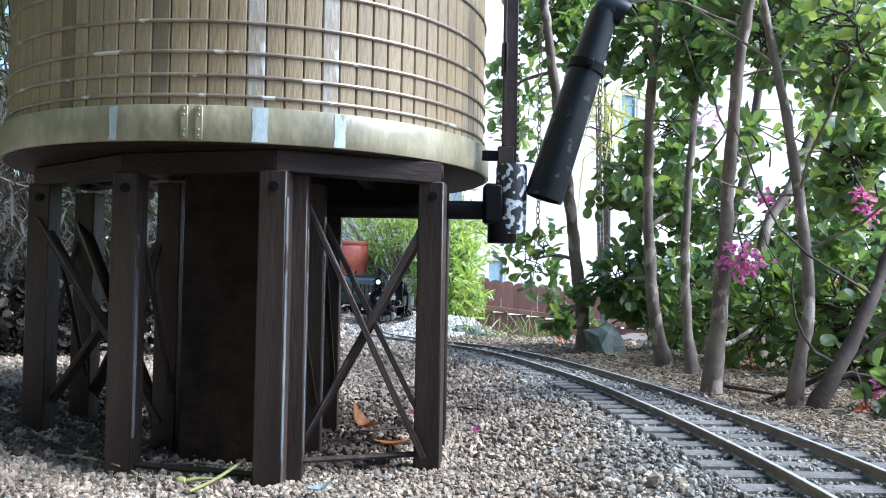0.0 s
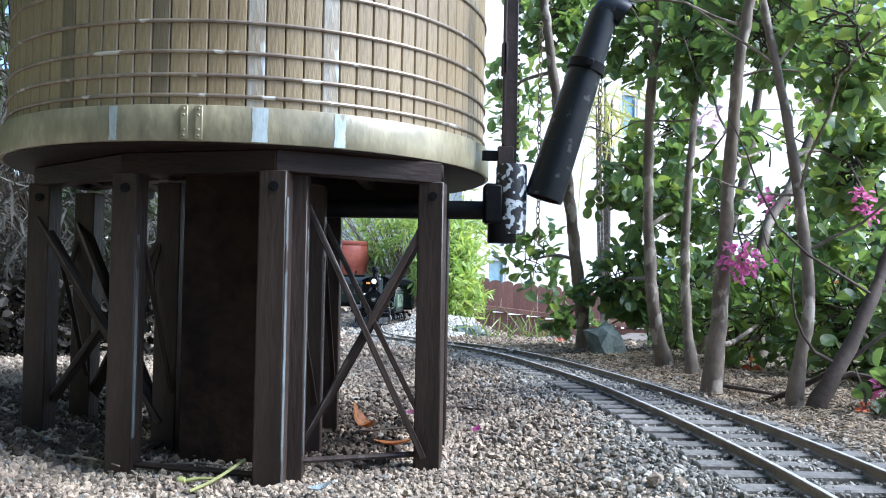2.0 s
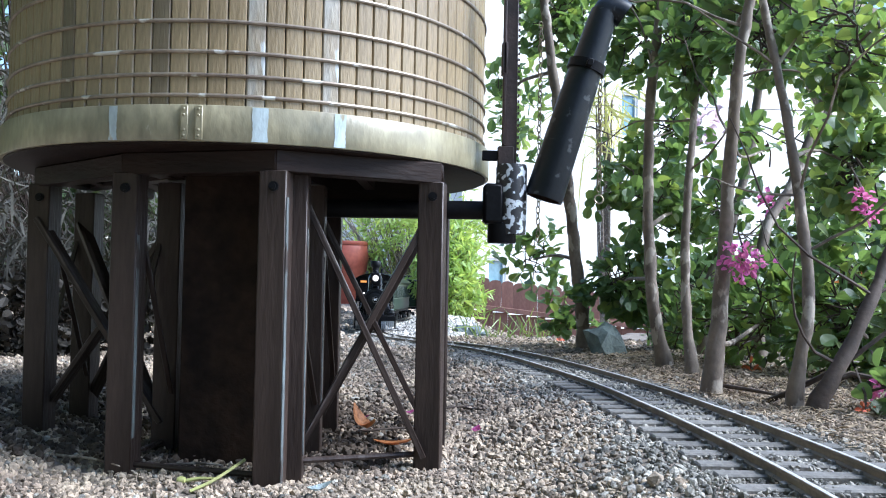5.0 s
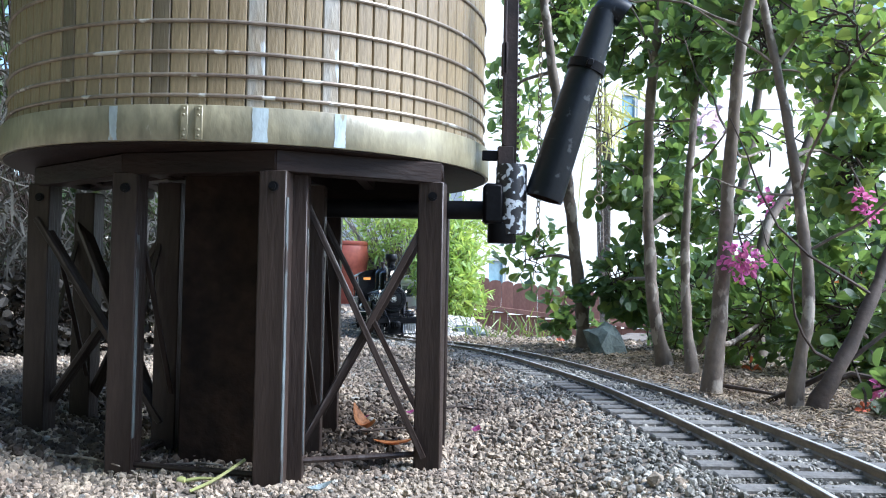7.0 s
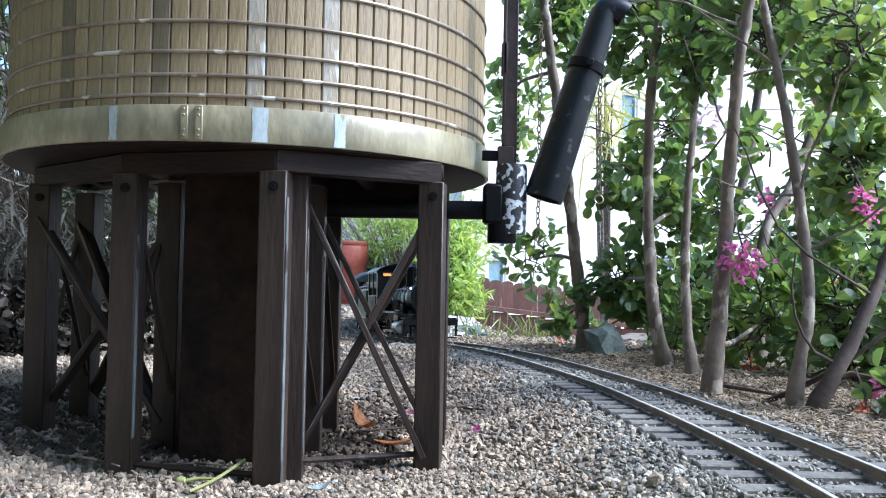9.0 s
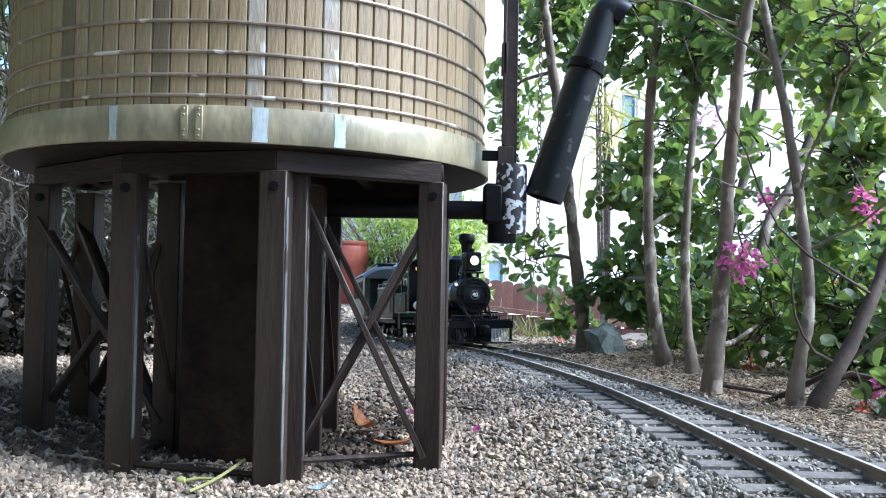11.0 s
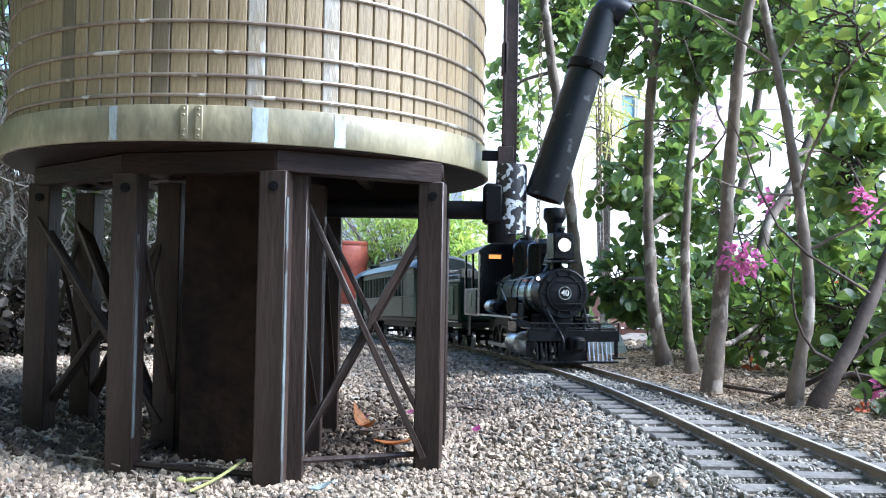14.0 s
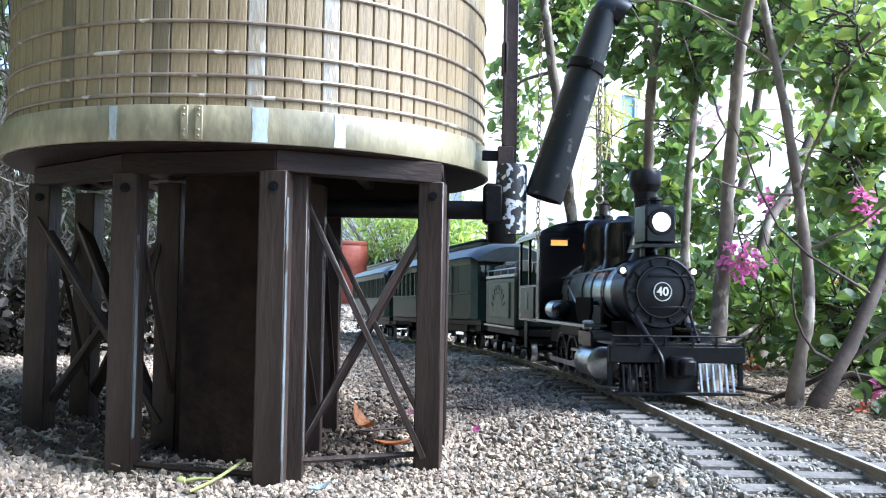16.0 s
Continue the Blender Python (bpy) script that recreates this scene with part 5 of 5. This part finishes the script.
make_tree("tree", "pale leaning tree behind the front trunks", [(0.319, 0.85, -0.002), (0.332, 0.88, 0.129), (0.369, 0.9, 0.19), (0.408, 0.92, 0.274), (0.443, 0.93, 0.364), (0.473, 0.94, 0.457)], 0.0088,
          [(0.419, 0.9, 0.361, 0.056, 0.034, 0.066, 170), (0.431, 1.0, 0.048, 0.093, 0.062, 0.093, 420), (0.47, 1.0, 0.20, 0.06, 0.05, 0.07, 200)], 18, M_BARK, M_LEAF, 0.019, group=GRP, young=M_LEAFY)
make_tree("shrub", "dense dark green hedge shrub behind the small trees", [(0.52, 1.25, -0.01), (0.53, 1.25, 0.06), (0.55, 1.26, 0.15)], 0.010,
          [(0.47, 1.25, 0.03, 0.14, 0.10, 0.10, 700), (0.60, 1.25, 0.12, 0.12, 0.12, 0.15, 700), (0.36, 1.2, -0.005, 0.08, 0.08, 0.035, 120)], 19, M_BARKD, M_LEAFDIM, 0.026, per=9, cat="shrub", young=M_LEAFY, share=0.2)
for _i, (_x, _y, _w, _h, _l) in enumerate(((0.275, 0.80, 0.050, 0.050, "low leafy green shrub under the small trees"), (0.335, 0.73, 0.045, 0.060, "low leafy green shrub at the foot of the trunks"), (0.385, 0.64, 0.040, 0.060, "bright green low shrub near the gravel edge"),
                                        (0.255, 1.00, 0.060, 0.055, "dark low shrub behind the grey rock"), (0.40, 0.90, 0.070, 0.080, "dense dark low shrub between tree trunks"), (0.325, 0.58, 0.028, 0.045, "small leafy shrub beside the leaning tree"))):
    _z = float(ground_z(np.array([_x]), np.array([_y]))[0])
    make_tree("shrub", _l, [(_x, _y, _z), (_x + 0.004, _y, _z + _h * 0.6), (_x, _y + 0.004, _z + _h * 1.1)], 0.004, [(_x, _y, _z + _h * 0.85, _w, _w * 0.7, _h, 200)], 60 + _i, M_BARKD, M_LEAF, 0.0165, per=8, cat="shrub", young=M_LEAFY, share=0.4, group="low shrubs under the trees")
make_tree("tree", "tall leafy garden tree with hanging foliage in the distance", [(2.45, 5.0, -0.95), (2.4, 5.0, 0.4), (2.2, 5.0, 1.2), (1.8, 5.0, 1.7)], 0.08,
          [(1.65, 5.0, 1.78, 0.95, 0.4, 0.28, 800), (2.4, 5.2, 1.4, 0.45, 0.4, 0.5, 450), (0.68, 4.9, 1.65, 0.30, 0.3, 0.20, 170), (0.45, 5.0, 1.10, 0.18, 0.3, 0.36, 150)], 20, M_BARK, M_LEAF, 0.10, per=10, young=M_LEAFFAR, share=0.5, ratio=0.45)



def make_strap_shrub(name, label, zones, seed, leaf, length, width, droop, per, trunk, bark, cat="shrub", up=0.2, stemw=0.06):
    """A bush of narrow curved leaves in tufts on branching stems."""
    rng = np.random.default_rng(seed)
    tr = thing(name, label, cat, pose(*trunk))
    base = Vector(trunk)
    bm = bmesh.new()
    V, F = [], []
    for z in zones:
        c = Vector(z[:3])
        ends, _, _ = clusters(rng, z, per, 0.01)
        foot = Vector((base.x + rng.uniform(-0.3, 0.3) * z[3], base.y + rng.uniform(-0.3, 0.3) * z[4], base.z))
        for e in ends:
            e = Vector(e)
            m2 = foot.lerp(e, 0.55) + Vector(rng.normal(size=3) * z[3] * 0.12)
            tube(bm, [foot - base, m2 - base, e - base], [length * stemw, length * stemw * 0.75, length * stemw * 0.33], 5)
            out = (e - c).normalized()
            for k in range(per):
                w = Vector(rng.normal(size=3)) * 0.8 + out * 0.5 + Vector((0, 0, up))
                w.normalize()
                side = w.cross(Vector(rng.normal(size=3))).normalized()
                nrm = side.cross(w)
                L, Wd, dr = length * rng.uniform(0.6, 1.25), width * rng.uniform(0.7, 1.2), droop * rng.uniform(-0.3, 1.3)
                st = e - base + Vector(rng.normal(size=3)) * length * 0.35
                o = len(V)
                twist = nrm * rng.uniform(-0.3, 0.3)
                for t, wd in ((0, 0.35), (0.3, 0.95), (0.65, 0.85), (1.0, 0.06)):
                    p = st + w * (L * t) + Vector((0, 0, -1)) * (dr * L * t * t) + twist * (L * t * t)
                    V += [p - side * Wd * wd / 2, p + side * Wd * wd / 2]
                for q in range(3):
                    F.append((o + 2 * q, o + 2 * q + 1, o + 2 * q + 3, o + 2 * q + 2))
    part("branching", bm, bark, tr)["kind"] = "stuff"
    o = new("foliage", from_arrays("foliage", [tuple(v) for v in V], F, leaf))
    o.parent = tr
    o["kind"] = "stuff"
    return tr


# added low shrub: its near-black leaves stand in for shade over the ground
make_tree("shrub", "low near-black shrub standing in for deep shade behind the tower", [(-0.42, 0.96, 0.0), (-0.42, 0.96, 0.03), (-0.41, 0.96, 0.06)], 0.004, [(-0.46, 0.92, 0.035, 0.12, 0.05, 0.050, 900), (-0.34, 0.99, 0.030, 0.09, 0.05, 0.045, 650)], 71, M_BARKD, M_SHADELEAF, 0.015, per=11, cat="shrub")
make_strap_shrub("bush", "light green narrow-leaved bush growing beside the far track", [(0.000, 2.40, 0.120, 0.084, 0.08, 0.150, 2800), (0.052, 2.36, 0.06, 0.058, 0.07, 0.108, 1100)], 31, M_LEAFFAR, 0.030, 0.0070, 0.35, 14, (0.015, 2.41, -0.03), M_BARK)
make_strap_shrub("bush", "light green narrow-leaved bush behind the far track", [(-0.20, 3.75, 0.26, 0.17, 0.14, 0.24, 1900), (0.02, 3.5, 0.26, 0.17, 0.15, 0.24, 1500), (-0.52, 4.1, 0.34, 0.22, 0.15, 0.30, 1300)], 32, M_LEAFFAR, 0.044, 0.0095, 0.35, 14, (-0.12, 3.6, -0.08), M_BARK)
make_strap_shrub("bush", "dry dark twiggy bush with curled grey leaves behind the tower", [(-0.44, 1.02, 0.150, 0.16, 0.13, 0.085, 1300), (-0.56, 0.95, 0.31, 0.09, 0.15, 0.12, 700), (-0.34, 1.15, 0.17, 0.12, 0.1, 0.07, 500), (-0.60, 1.0, 0.10, 0.10, 0.1, 0.08, 500), (-0.46, 0.98, 0.05, 0.14, 0.07, 0.05, 420)], 33, M_DRY, 0.034, 0.0028, 0.7, 14, (-0.50, 1.12, 0.0), M_BARKD, up=-0.2, stemw=0.014)
# the last zone hangs above the view, added to block sky from upper left
make_strap_shrub("bush", "dense dark green bush covering the bank, with an unseen overhang added for shade", [(-0.75, 1.45, 0.15, 0.40, 0.15, 0.22, 1500), (-0.85, 1.2, 0.45, 0.30, 0.25, 0.25, 1100), (-0.62, 1.85, 0.10, 0.16, 0.14, 0.15, 600), (-0.95, 0.75, 0.50, 0.18, 0.3, 0.35, 900), (-0.72, 0.55, 0.85, 0.38, 0.55, 0.14, 1800)], 34, M_LEAFDIM, 0.07, 0.020, 0.5, 14, (-0.80, 1.4, 0.05), M_BARKD, stemw=0.03)
make_strap_shrub("palm", "distant palm with dry yellow hanging fronds", [(1.32, 7.0, 1.45, 0.10, 0.10, 0.30, 140)], 37, M_FROND, 0.34, 0.016, 0.8, 12, (1.36, 7.05, -0.95), M_BARK, "palm tree", up=-0.4, stemw=0.06)
make_strap_shrub("grass_tuft", "tuft of pale green spiky grass behind the track", [(0.075, 1.36, -0.016, 0.035, 0.03, 0.008, 45)], 35, M_LEAFY, 0.050, 0.0022, 0.25, 4, (0.075, 1.36, -0.020), M_STALK, "grass", up=1.6)
make_strap_shrub("grass_tuft", "tuft of pale green spiky grass behind the track", [(0.155, 1.34, -0.016, 0.040, 0.03, 0.008, 60)], 36, M_LEAFY, 0.042, 0.0022, 0.25, 4, (0.155, 1.34, -0.020), M_STALK, "grass", up=1.6)


def make_flowers(name, label, at, radius, count, petal, size, seed):
    rng = np.random.default_rng(seed)
    fl = thing(name, label, "flower", pose(*at))
    p = rng.normal(size=(count, 3)) * radius * 0.5
    w = p + rng.normal(size=(count, 3)) * radius * 0.5
    v, f = leaves(rng, p, w, size, size * 0.75, 0.3, 0.3)
    me = bpy.data.meshes.new("petals")
    me.from_pydata(v.tolist(), [], f)
    me.materials.append(petal)
    new("petals", me).parent = fl
    bm = bmesh.new()
    tube(bm, [(0, 0, 0), (0.004, 0.01, 0.008), (0.006, 0.025, 0.02)], [0.0008, 0.0008, 0.0006], 5)
    part("flower_stem", bm, M_BARKD, fl)


make_flowers("flower_cluster", "bright pink paper-like flower cluster hanging among leaves", (0.196, 0.555, 0.103), 0.011, 100, M_PINK, 0.0050, 41)
make_flowers("flower_cluster", "small pink flower cluster among the leaves", (0.247, 0.5, 0.141), 0.0045, 24, M_PINK, 0.0042, 42)
make_flowers("flower_cluster", "small pink flower cluster among the leaves", (0.250, 0.5, 0.131), 0.0045, 24, M_PINK, 0.0042, 43)
make_flowers("flower_cluster", "magenta flower cluster low beside the gravel", (0.247, 0.475, 0.030), 0.0045, 26, M_PINK, 0.0042, 44)
make_flowers("flower_cluster", "pale lilac flower cluster high among branches", (0.333, 1.1, 0.292), 0.02, 40, M_LILAC, 0.012, 45)
make_flowers("flower_cluster", "pale pink flower cluster among branches", (0.387, 1.0, 0.184), 0.012, 26, M_PINK, 0.010, 46)
make_flowers("flower_cluster", "coral red flowers in the shade of the shrubs", (0.345, 0.70, 0.085), 0.010, 16, M_RED, 0.010, 47)
make_flowers("flower_cluster", "coral red flowers low under the trees", (0.262, 0.72, 0.012), 0.006, 12, M_RED, 0.008, 48)
make_flowers("flower_cluster", "coral red flowers beside the gravel edge", (0.228, 0.455, 0.021), 0.003, 10, M_RED, 0.0034, 49)
make_flowers("flower_cluster", "coral red flowers behind the track", (0.166, 1.2, -0.010), 0.012, 20, M_RED, 0.010, 50)


# ---- behind the garden ----
def make_fence():
    fe = thing("fence", "red-brown wooden picket fence with scalloped tops", "fence")
    rng = random.Random(6)
    bm = bmesh.new()
    prof = [(-0.0632, -0.30)] + [(0.0632 * math.cos(t), -0.035 + 0.035 * math.sin(t)) for t in np.linspace(math.pi, 0, 9)] + [(0.0632, -0.30)]
    fr = [bm.verts.new((a, -0.01, b)) for a, b in prof]
    bk = [bm.verts.new((a, 0.01, b)) for a, b in prof]
    bm.faces.new(fr)
    bm.faces.new(bk[::-1])
    for k in range(len(prof)):
        j = (k + 1) % len(prof)
        bm.faces.new((fr[j], fr[k], bk[k], bk[j]))
    picket = mesh_of("picket", bm, M_FENCE)
    lower = mesh_of("board", boxes((0, 0, -0.72, 0.1975, 0.022, 0.80), bevel=0.003), M_FENCE)
    for k in range(44):
        x = 0.18 + k * 0.128
        ob = new("picket", picket)
        ob.parent = fe
        ob.matrix_basis = pose(x, 9.0 + rng.uniform(-0.006, 0.006), 0.085 - 0.105 * (x - 0.18) * (1 if x < 2 else 0) - (0.19 if x >= 2 else 0) + rng.uniform(-0.012, 0.012), 0, rng.uniform(-0.8, 0.8), 0)
    for k in range(28):
        x = 0.2 + k * 0.2
        ob = new("board", lower)
        ob.parent = fe
        ob.matrix_basis = pose(x, 9.0, 0.06 - 0.105 * (min(x, 2) - 0.18), 0, 0, 0)
    for x0, x1 in ((0.1, 2.0), (2.0, 6.0)):
        z0, z1 = 0.085 - 0.105 * (min(x0, 2) - 0.18) - 0.31, 0.085 - 0.105 * (min(x1, 2) - 0.18) - 0.31
        a, b = Vector((x0, 8.96, z0)), Vector((x1, 8.96, z1))
        bm = bmesh.new()
        box(bm, 0, 0, 0, (b - a).length, 0.09, 0.05, None, 0.004)
        part("rail", bm, M_FENCE, fe, at=Matrix.Translation((a + b) / 2) @ (b - a).to_track_quat("X", "Z").to_matrix().to_4x4())
    for k in range(4):
        part("post", boxes((0.5 + k * 1.5, 9.06, -0.5, 0.09, 0.09, 0.95), bevel=0.004), M_FENCE, fe)


make_fence()


def make_house():
    ho = thing("house", "white stucco house with tan eaves beyond the fence", "house", pose(0.0, 14.0, 0, 0, 0, 30))
    y = 0.0
    wins = [(0.88, 1.26, -0.35, 0.38), (3.82, 4.24, 2.75, 3.60), (6.9, 7.3, 2.6, 3.3), (4.85, 5.25, -0.1, 0.55), (8.3, 8.8, 0.4, 1.3)]
    xs = sorted({0.35, 13.0, *[w[0] for w in wins], *[w[1] for w in wins]})
    for a, b in zip(xs, xs[1:]):
        cut = [w for w in wins if w[0] <= a and w[1] >= b]
        z = -1.0
        for w in sorted(cut, key=lambda q: q[2]):
            part("wall", boxes(((a + b) / 2, y + 0.1, (z + w[2]) / 2, b - a, 0.2, w[2] - z)), M_HOUSE, ho, smooth=False)
            z = w[3]
        part("wall", boxes(((a + b) / 2, y + 0.1, (z + 6.2) / 2, b - a, 0.2, 6.2 - z)), M_HOUSE, ho, smooth=False)
    part("side_wall", boxes((0.45, y + 3.2, 2.55, 0.2, 6.0, 7.1)), M_HOUSE, ho, smooth=False)
    for a, b, c, d in wins:
        wi = part("window", boxes(((a + b) / 2, y + 0.05, c + 0.02, b - a, 0.06, 0.04), ((a + b) / 2, y + 0.05, d - 0.02, b - a, 0.06, 0.04), (a + 0.02, y + 0.05, (c + d) / 2, 0.04, 0.06, d - c - 0.08), (b - 0.02, y + 0.05, (c + d) / 2, 0.04, 0.06, d - c - 0.08)), M_WHITE, ho)
        part("pane", boxes(((a + b) / 2, y + 0.07, (c + d) / 2, b - a - 0.08, 0.01, d - c - 0.08)), M_PANE, wi, smooth=False)
    bm = bmesh.new()
    v = [bm.verts.new(p) for p in ((0.0, y - 0.5, 6.15), (13.5, y - 0.5, 6.15), (13.5, y + 3.2, 7.8), (0.0, y + 3.2, 7.8), (0.0, y - 0.5, 6.30), (13.5, y - 0.5, 6.30), (13.5, y + 3.2, 7.95), (0.0, y + 3.2, 7.95))]
    for f in ((0, 1, 2, 3), (7, 6, 5, 4), (0, 4, 5, 1), (1, 5, 6, 2), (2, 6, 7, 3), (3, 7, 4, 0)):
        bm.faces.new([v[i] for i in f][::-1])
    part("roof", bm, M_HROOF, ho, smooth=False)


make_house()


def make_pot():
    po = thing("plant_pot", "rounded red terracotta pot behind the far track", "pot", pose(-0.425, 3.68, -0.065))
    part("bowl", lathe([(0, 0.0), (0.050, 0.0), (0.054, 0.02), (0.072, 0.09), (0.094, 0.16), (0.103, 0.22), (0.096, 0.268), (0.088, 0.28), (0.078, 0.28), (0.084, 0.25), (0, 0.25)], 40), M_POT, po)
    part("rim", lathe([(0.086, 0.272), (0.096, 0.272), (0.099, 0.280), (0.096, 0.290), (0.082, 0.290), (0.082, 0.272)], 40), M_POT, po)


make_pot()


def make_rock(name, label, at, sx, sy, sz, seed, material=M_ROCK):
    rng = np.random.default_rng(seed)
    bm = bmesh.new()
    bmesh.ops.create_icosphere(bm, subdivisions=2, radius=0.5)
    for v in bm.verts:
        d = noise.noise(v.co * 2.6 + Vector((seed, 0, 0))) * 0.55 + noise.noise(v.co * 7.0) * 0.14
        v.co = v.co * (1 + d)
        v.co.z = max(v.co.z, -0.3)
        v.co = Vector((v.co.x * sx, v.co.y * sy, v.co.z * sz))
    ob = part(name, bm, material, None, at=pose(*at, 0, 0, 20), smooth=False)
    return tagged(ob, label, "rock")


make_rock("rock", "grey-green angular rock beside the track", (0.180, 0.93, 0.016), 0.044, 0.034, 0.050, 3)
for i, (x, y, s) in enumerate(((0.055, 1.45, 0.030), (0.035, 1.52, 0.026), (0.07, 1.40, 0.018))):
    make_rock("rock", "small pale rock at the edge of the bank", (x, y, float(ground_z(np.array([x]), np.array([y]))[0]) + s * 0.2), s, s * 0.8, s * 0.7, 5 + i, M_ROCK)


# ---- litter on the gravel ----
def fallen_leaf(label, at, length, width, yaw, curl, material=M_DEAD):
    bm = bmesh.new()
    rows = []
    for t in np.linspace(0, 1, 9):
        w = width / 2 * (math.sin(math.pi * min(1, t * 0.97 + 0.015)) ** 0.8)
        x = (t - 0.5) * length
        z = curl * length * (t - 0.4) ** 2 * 2
        rows.append([bm.verts.new((x, s * w, z + abs(s) * w * 0.45)) for s in (-1, -0.5, 0, 0.5, 1)])
    for a, b in zip(rows, rows[1:]):
        for k in range(4):
            bm.faces.new((a[k], a[k + 1], b[k + 1], b[k]))
    r = bmesh.ops.solidify(bm, geom=bm.faces[:], thickness=0.0003)
    ob = part("fallen_leaf", bm, material, None, at=pose(*at, 0, 0, yaw))
    tagged(ob, label, "leaf")


fallen_leaf("curled orange-brown dead leaf on the gravel", (-0.041, 0.462, 0.006), 0.016, 0.010, 140, 1.1)
fallen_leaf("long flat orange dead leaf on the gravel", (-0.022, 0.425, 0.0045), 0.023, 0.0065, -12, 0.3)
fallen_leaf("small whitish dry leaf on the gravel", (-0.047, 0.338, 0.0035), 0.010, 0.007, 20, 0.5, M_WHITEWEAR)
fallen_leaf("small pale dry leaf under the tower", (-0.235, 0.60, 0.012), 0.018, 0.010, 35, 0.4, M_WHITEWEAR)
fallen_leaf("small pale dry leaf under the tower", (-0.20, 0.66, 0.006), 0.016, 0.010, 75, 0.5, M_WHITEWEAR)
for _x, _y in ((-0.045, 0.505), (-0.018, 0.53), (0.02, 0.47)):
    fallen_leaf("small fallen magenta petal on the gravel", (_x, _y, float(ground_z(np.array([_x]), np.array([_y]))[0]) + 0.0035), 0.007, 0.005, 40 + _x * 900, 0.6, M_PINK)
for _nm, _lb, _pts, _r in (("low_branch", "dark bare branch leaning across the trunks", [(0.196, 0.525, 0.013), (0.212, 0.512, 0.024), (0.236, 0.502, 0.040), (0.252, 0.498, 0.054), (0.285, 0.495, 0.080)], 0.0019),
                           ("fallen_branch", "dark fallen branch along the gravel edge", [(0.185, 0.60, 0.0165), (0.196, 0.575, 0.0175), (0.207, 0.54, 0.0185), (0.216, 0.515, 0.018)], 0.0016)):
    _p = spline([Vector(q) - Vector(_pts[0]) for q in _pts], 0.006)
    tagged(part(_nm, tube(bmesh.new(), _p, list(np.linspace(_r, _r * 0.55, len(_p))), 9), M_BARKD, None, at=pose(*_pts[0])), _lb, "branch")
st = thing("fallen_stalk", "pale green fallen flower stalk with round bud", "plant stalk", pose(-0.105, 0.352, 0.0028))
part("stalk", tube(bmesh.new(), spline([(0.006, -0.012, -0.001), (0.014, -0.004, 0.002), (0.024, 0.010, 0.008)], 0.002), [0.0007] * len(spline([(0.006, -0.012, -0.001), (0.014, -0.004, 0.002), (0.024, 0.010, 0.008)], 0.002)), 7), M_STALK, st)
part("bud_stem", tube(bmesh.new(), [(0, 0, 0), (0.006, 0.001, 0.001), (0.014, 0.001, 0.001)], [0.0008, 0.0007, 0.0006], 7), M_STALK, st)
part("bud", lathe([(0, -0.0022), (0.0014, -0.0016), (0.0019, 0), (0.0013, 0.0015), (0, 0.0021)], 14, along_x(-0.001, 0, 0.0002)), M_STALK, st)
_rng = random.Random(77)
for k in range(26):
    x, y = _rng.uniform(-0.26, 0.02), _rng.uniform(0.37, 0.62)
    L, a = _rng.uniform(0.012, 0.05), _rng.uniform(0, 6.28)
    z = float(ground_z(np.array([x]), np.array([y]))[0]) + 0.0025
    b = (math.cos(a) * L, math.sin(a) * L)
    tw = part("twig", tube(bmesh.new(), [(0, 0, 0), (b[0] * 0.5 + 0.002, b[1] * 0.5, 0.0012), (b[0], b[1], 0.0006)], [0.0007, 0.0006, 0.0003], 6), M_BARKD if k % 3 else M_BARK, None, at=pose(x, y, z))
    tagged(tw, "thin dry twig lying on the gravel", "twig", "twigs on the gravel")


# ---- unseen hedge added beside and behind the camera to block sky light ----
def make_hedge(name, label, rows, seed):
    """A thick clipped wall of foliage along a line: (x, y, height, half thickness) rows."""
    bm = bmesh.new()
    prev = None
    pts = spline([(x, y, h) for x, y, h, _ in rows], 0.08)
    th = rows[0][3]
    for i, p in enumerate(pts):
        d = (pts[min(i + 1, len(pts) - 1)] - pts[max(i - 1, 0)])
        d.z = 0
        nrm = Vector((-d.y, d.x, 0)).normalized()
        ring = []
        for u, v in ((-1, -0.1), (-1, 0.25), (-1, 0.5), (-0.95, 0.75), (-0.6, 0.95), (0, 1.0), (0.6, 0.95), (1, 0.75), (1, 0.3), (1, -0.1)):
            q = Vector((p.x, p.y, 0)) + nrm * th * u + Vector((0, 0, p.z * v))
            q += Vector((noise.noise(q * 7), noise.noise(q * 7 + Vector((9, 0, 0))), noise.noise(q * 7 + Vector((0, 9, 0))))) * 0.10
            ring.append(bm.verts.new(q))
        if prev:
            for k in range(len(ring) - 1):
                bm.faces.new((prev[k], prev[k + 1], ring[k + 1], ring[k]))
        prev = ring
    ob = part(name, bm, M_LEAFDIM, None)
    return tagged(ob, label, "hedge", kind="structure")


# out of view; tall on the left to keep the tower's left side dark
make_hedge("hedge_west", "unseen dark green hedge added to block sky light from the left", [(-1.25, 1.75, 1.6, 0.18), (-1.12, 1.3, 1.8, 0.18), (-0.95, 0.5, 2.5, 0.18), (-0.9, -0.4, 2.6, 0.18), (-0.6, -1.0, 2.2, 0.18), (0.0, -1.2, 1.3, 0.18), (0.5, -1.3, 0.8, 0.18)], 3)


motions()
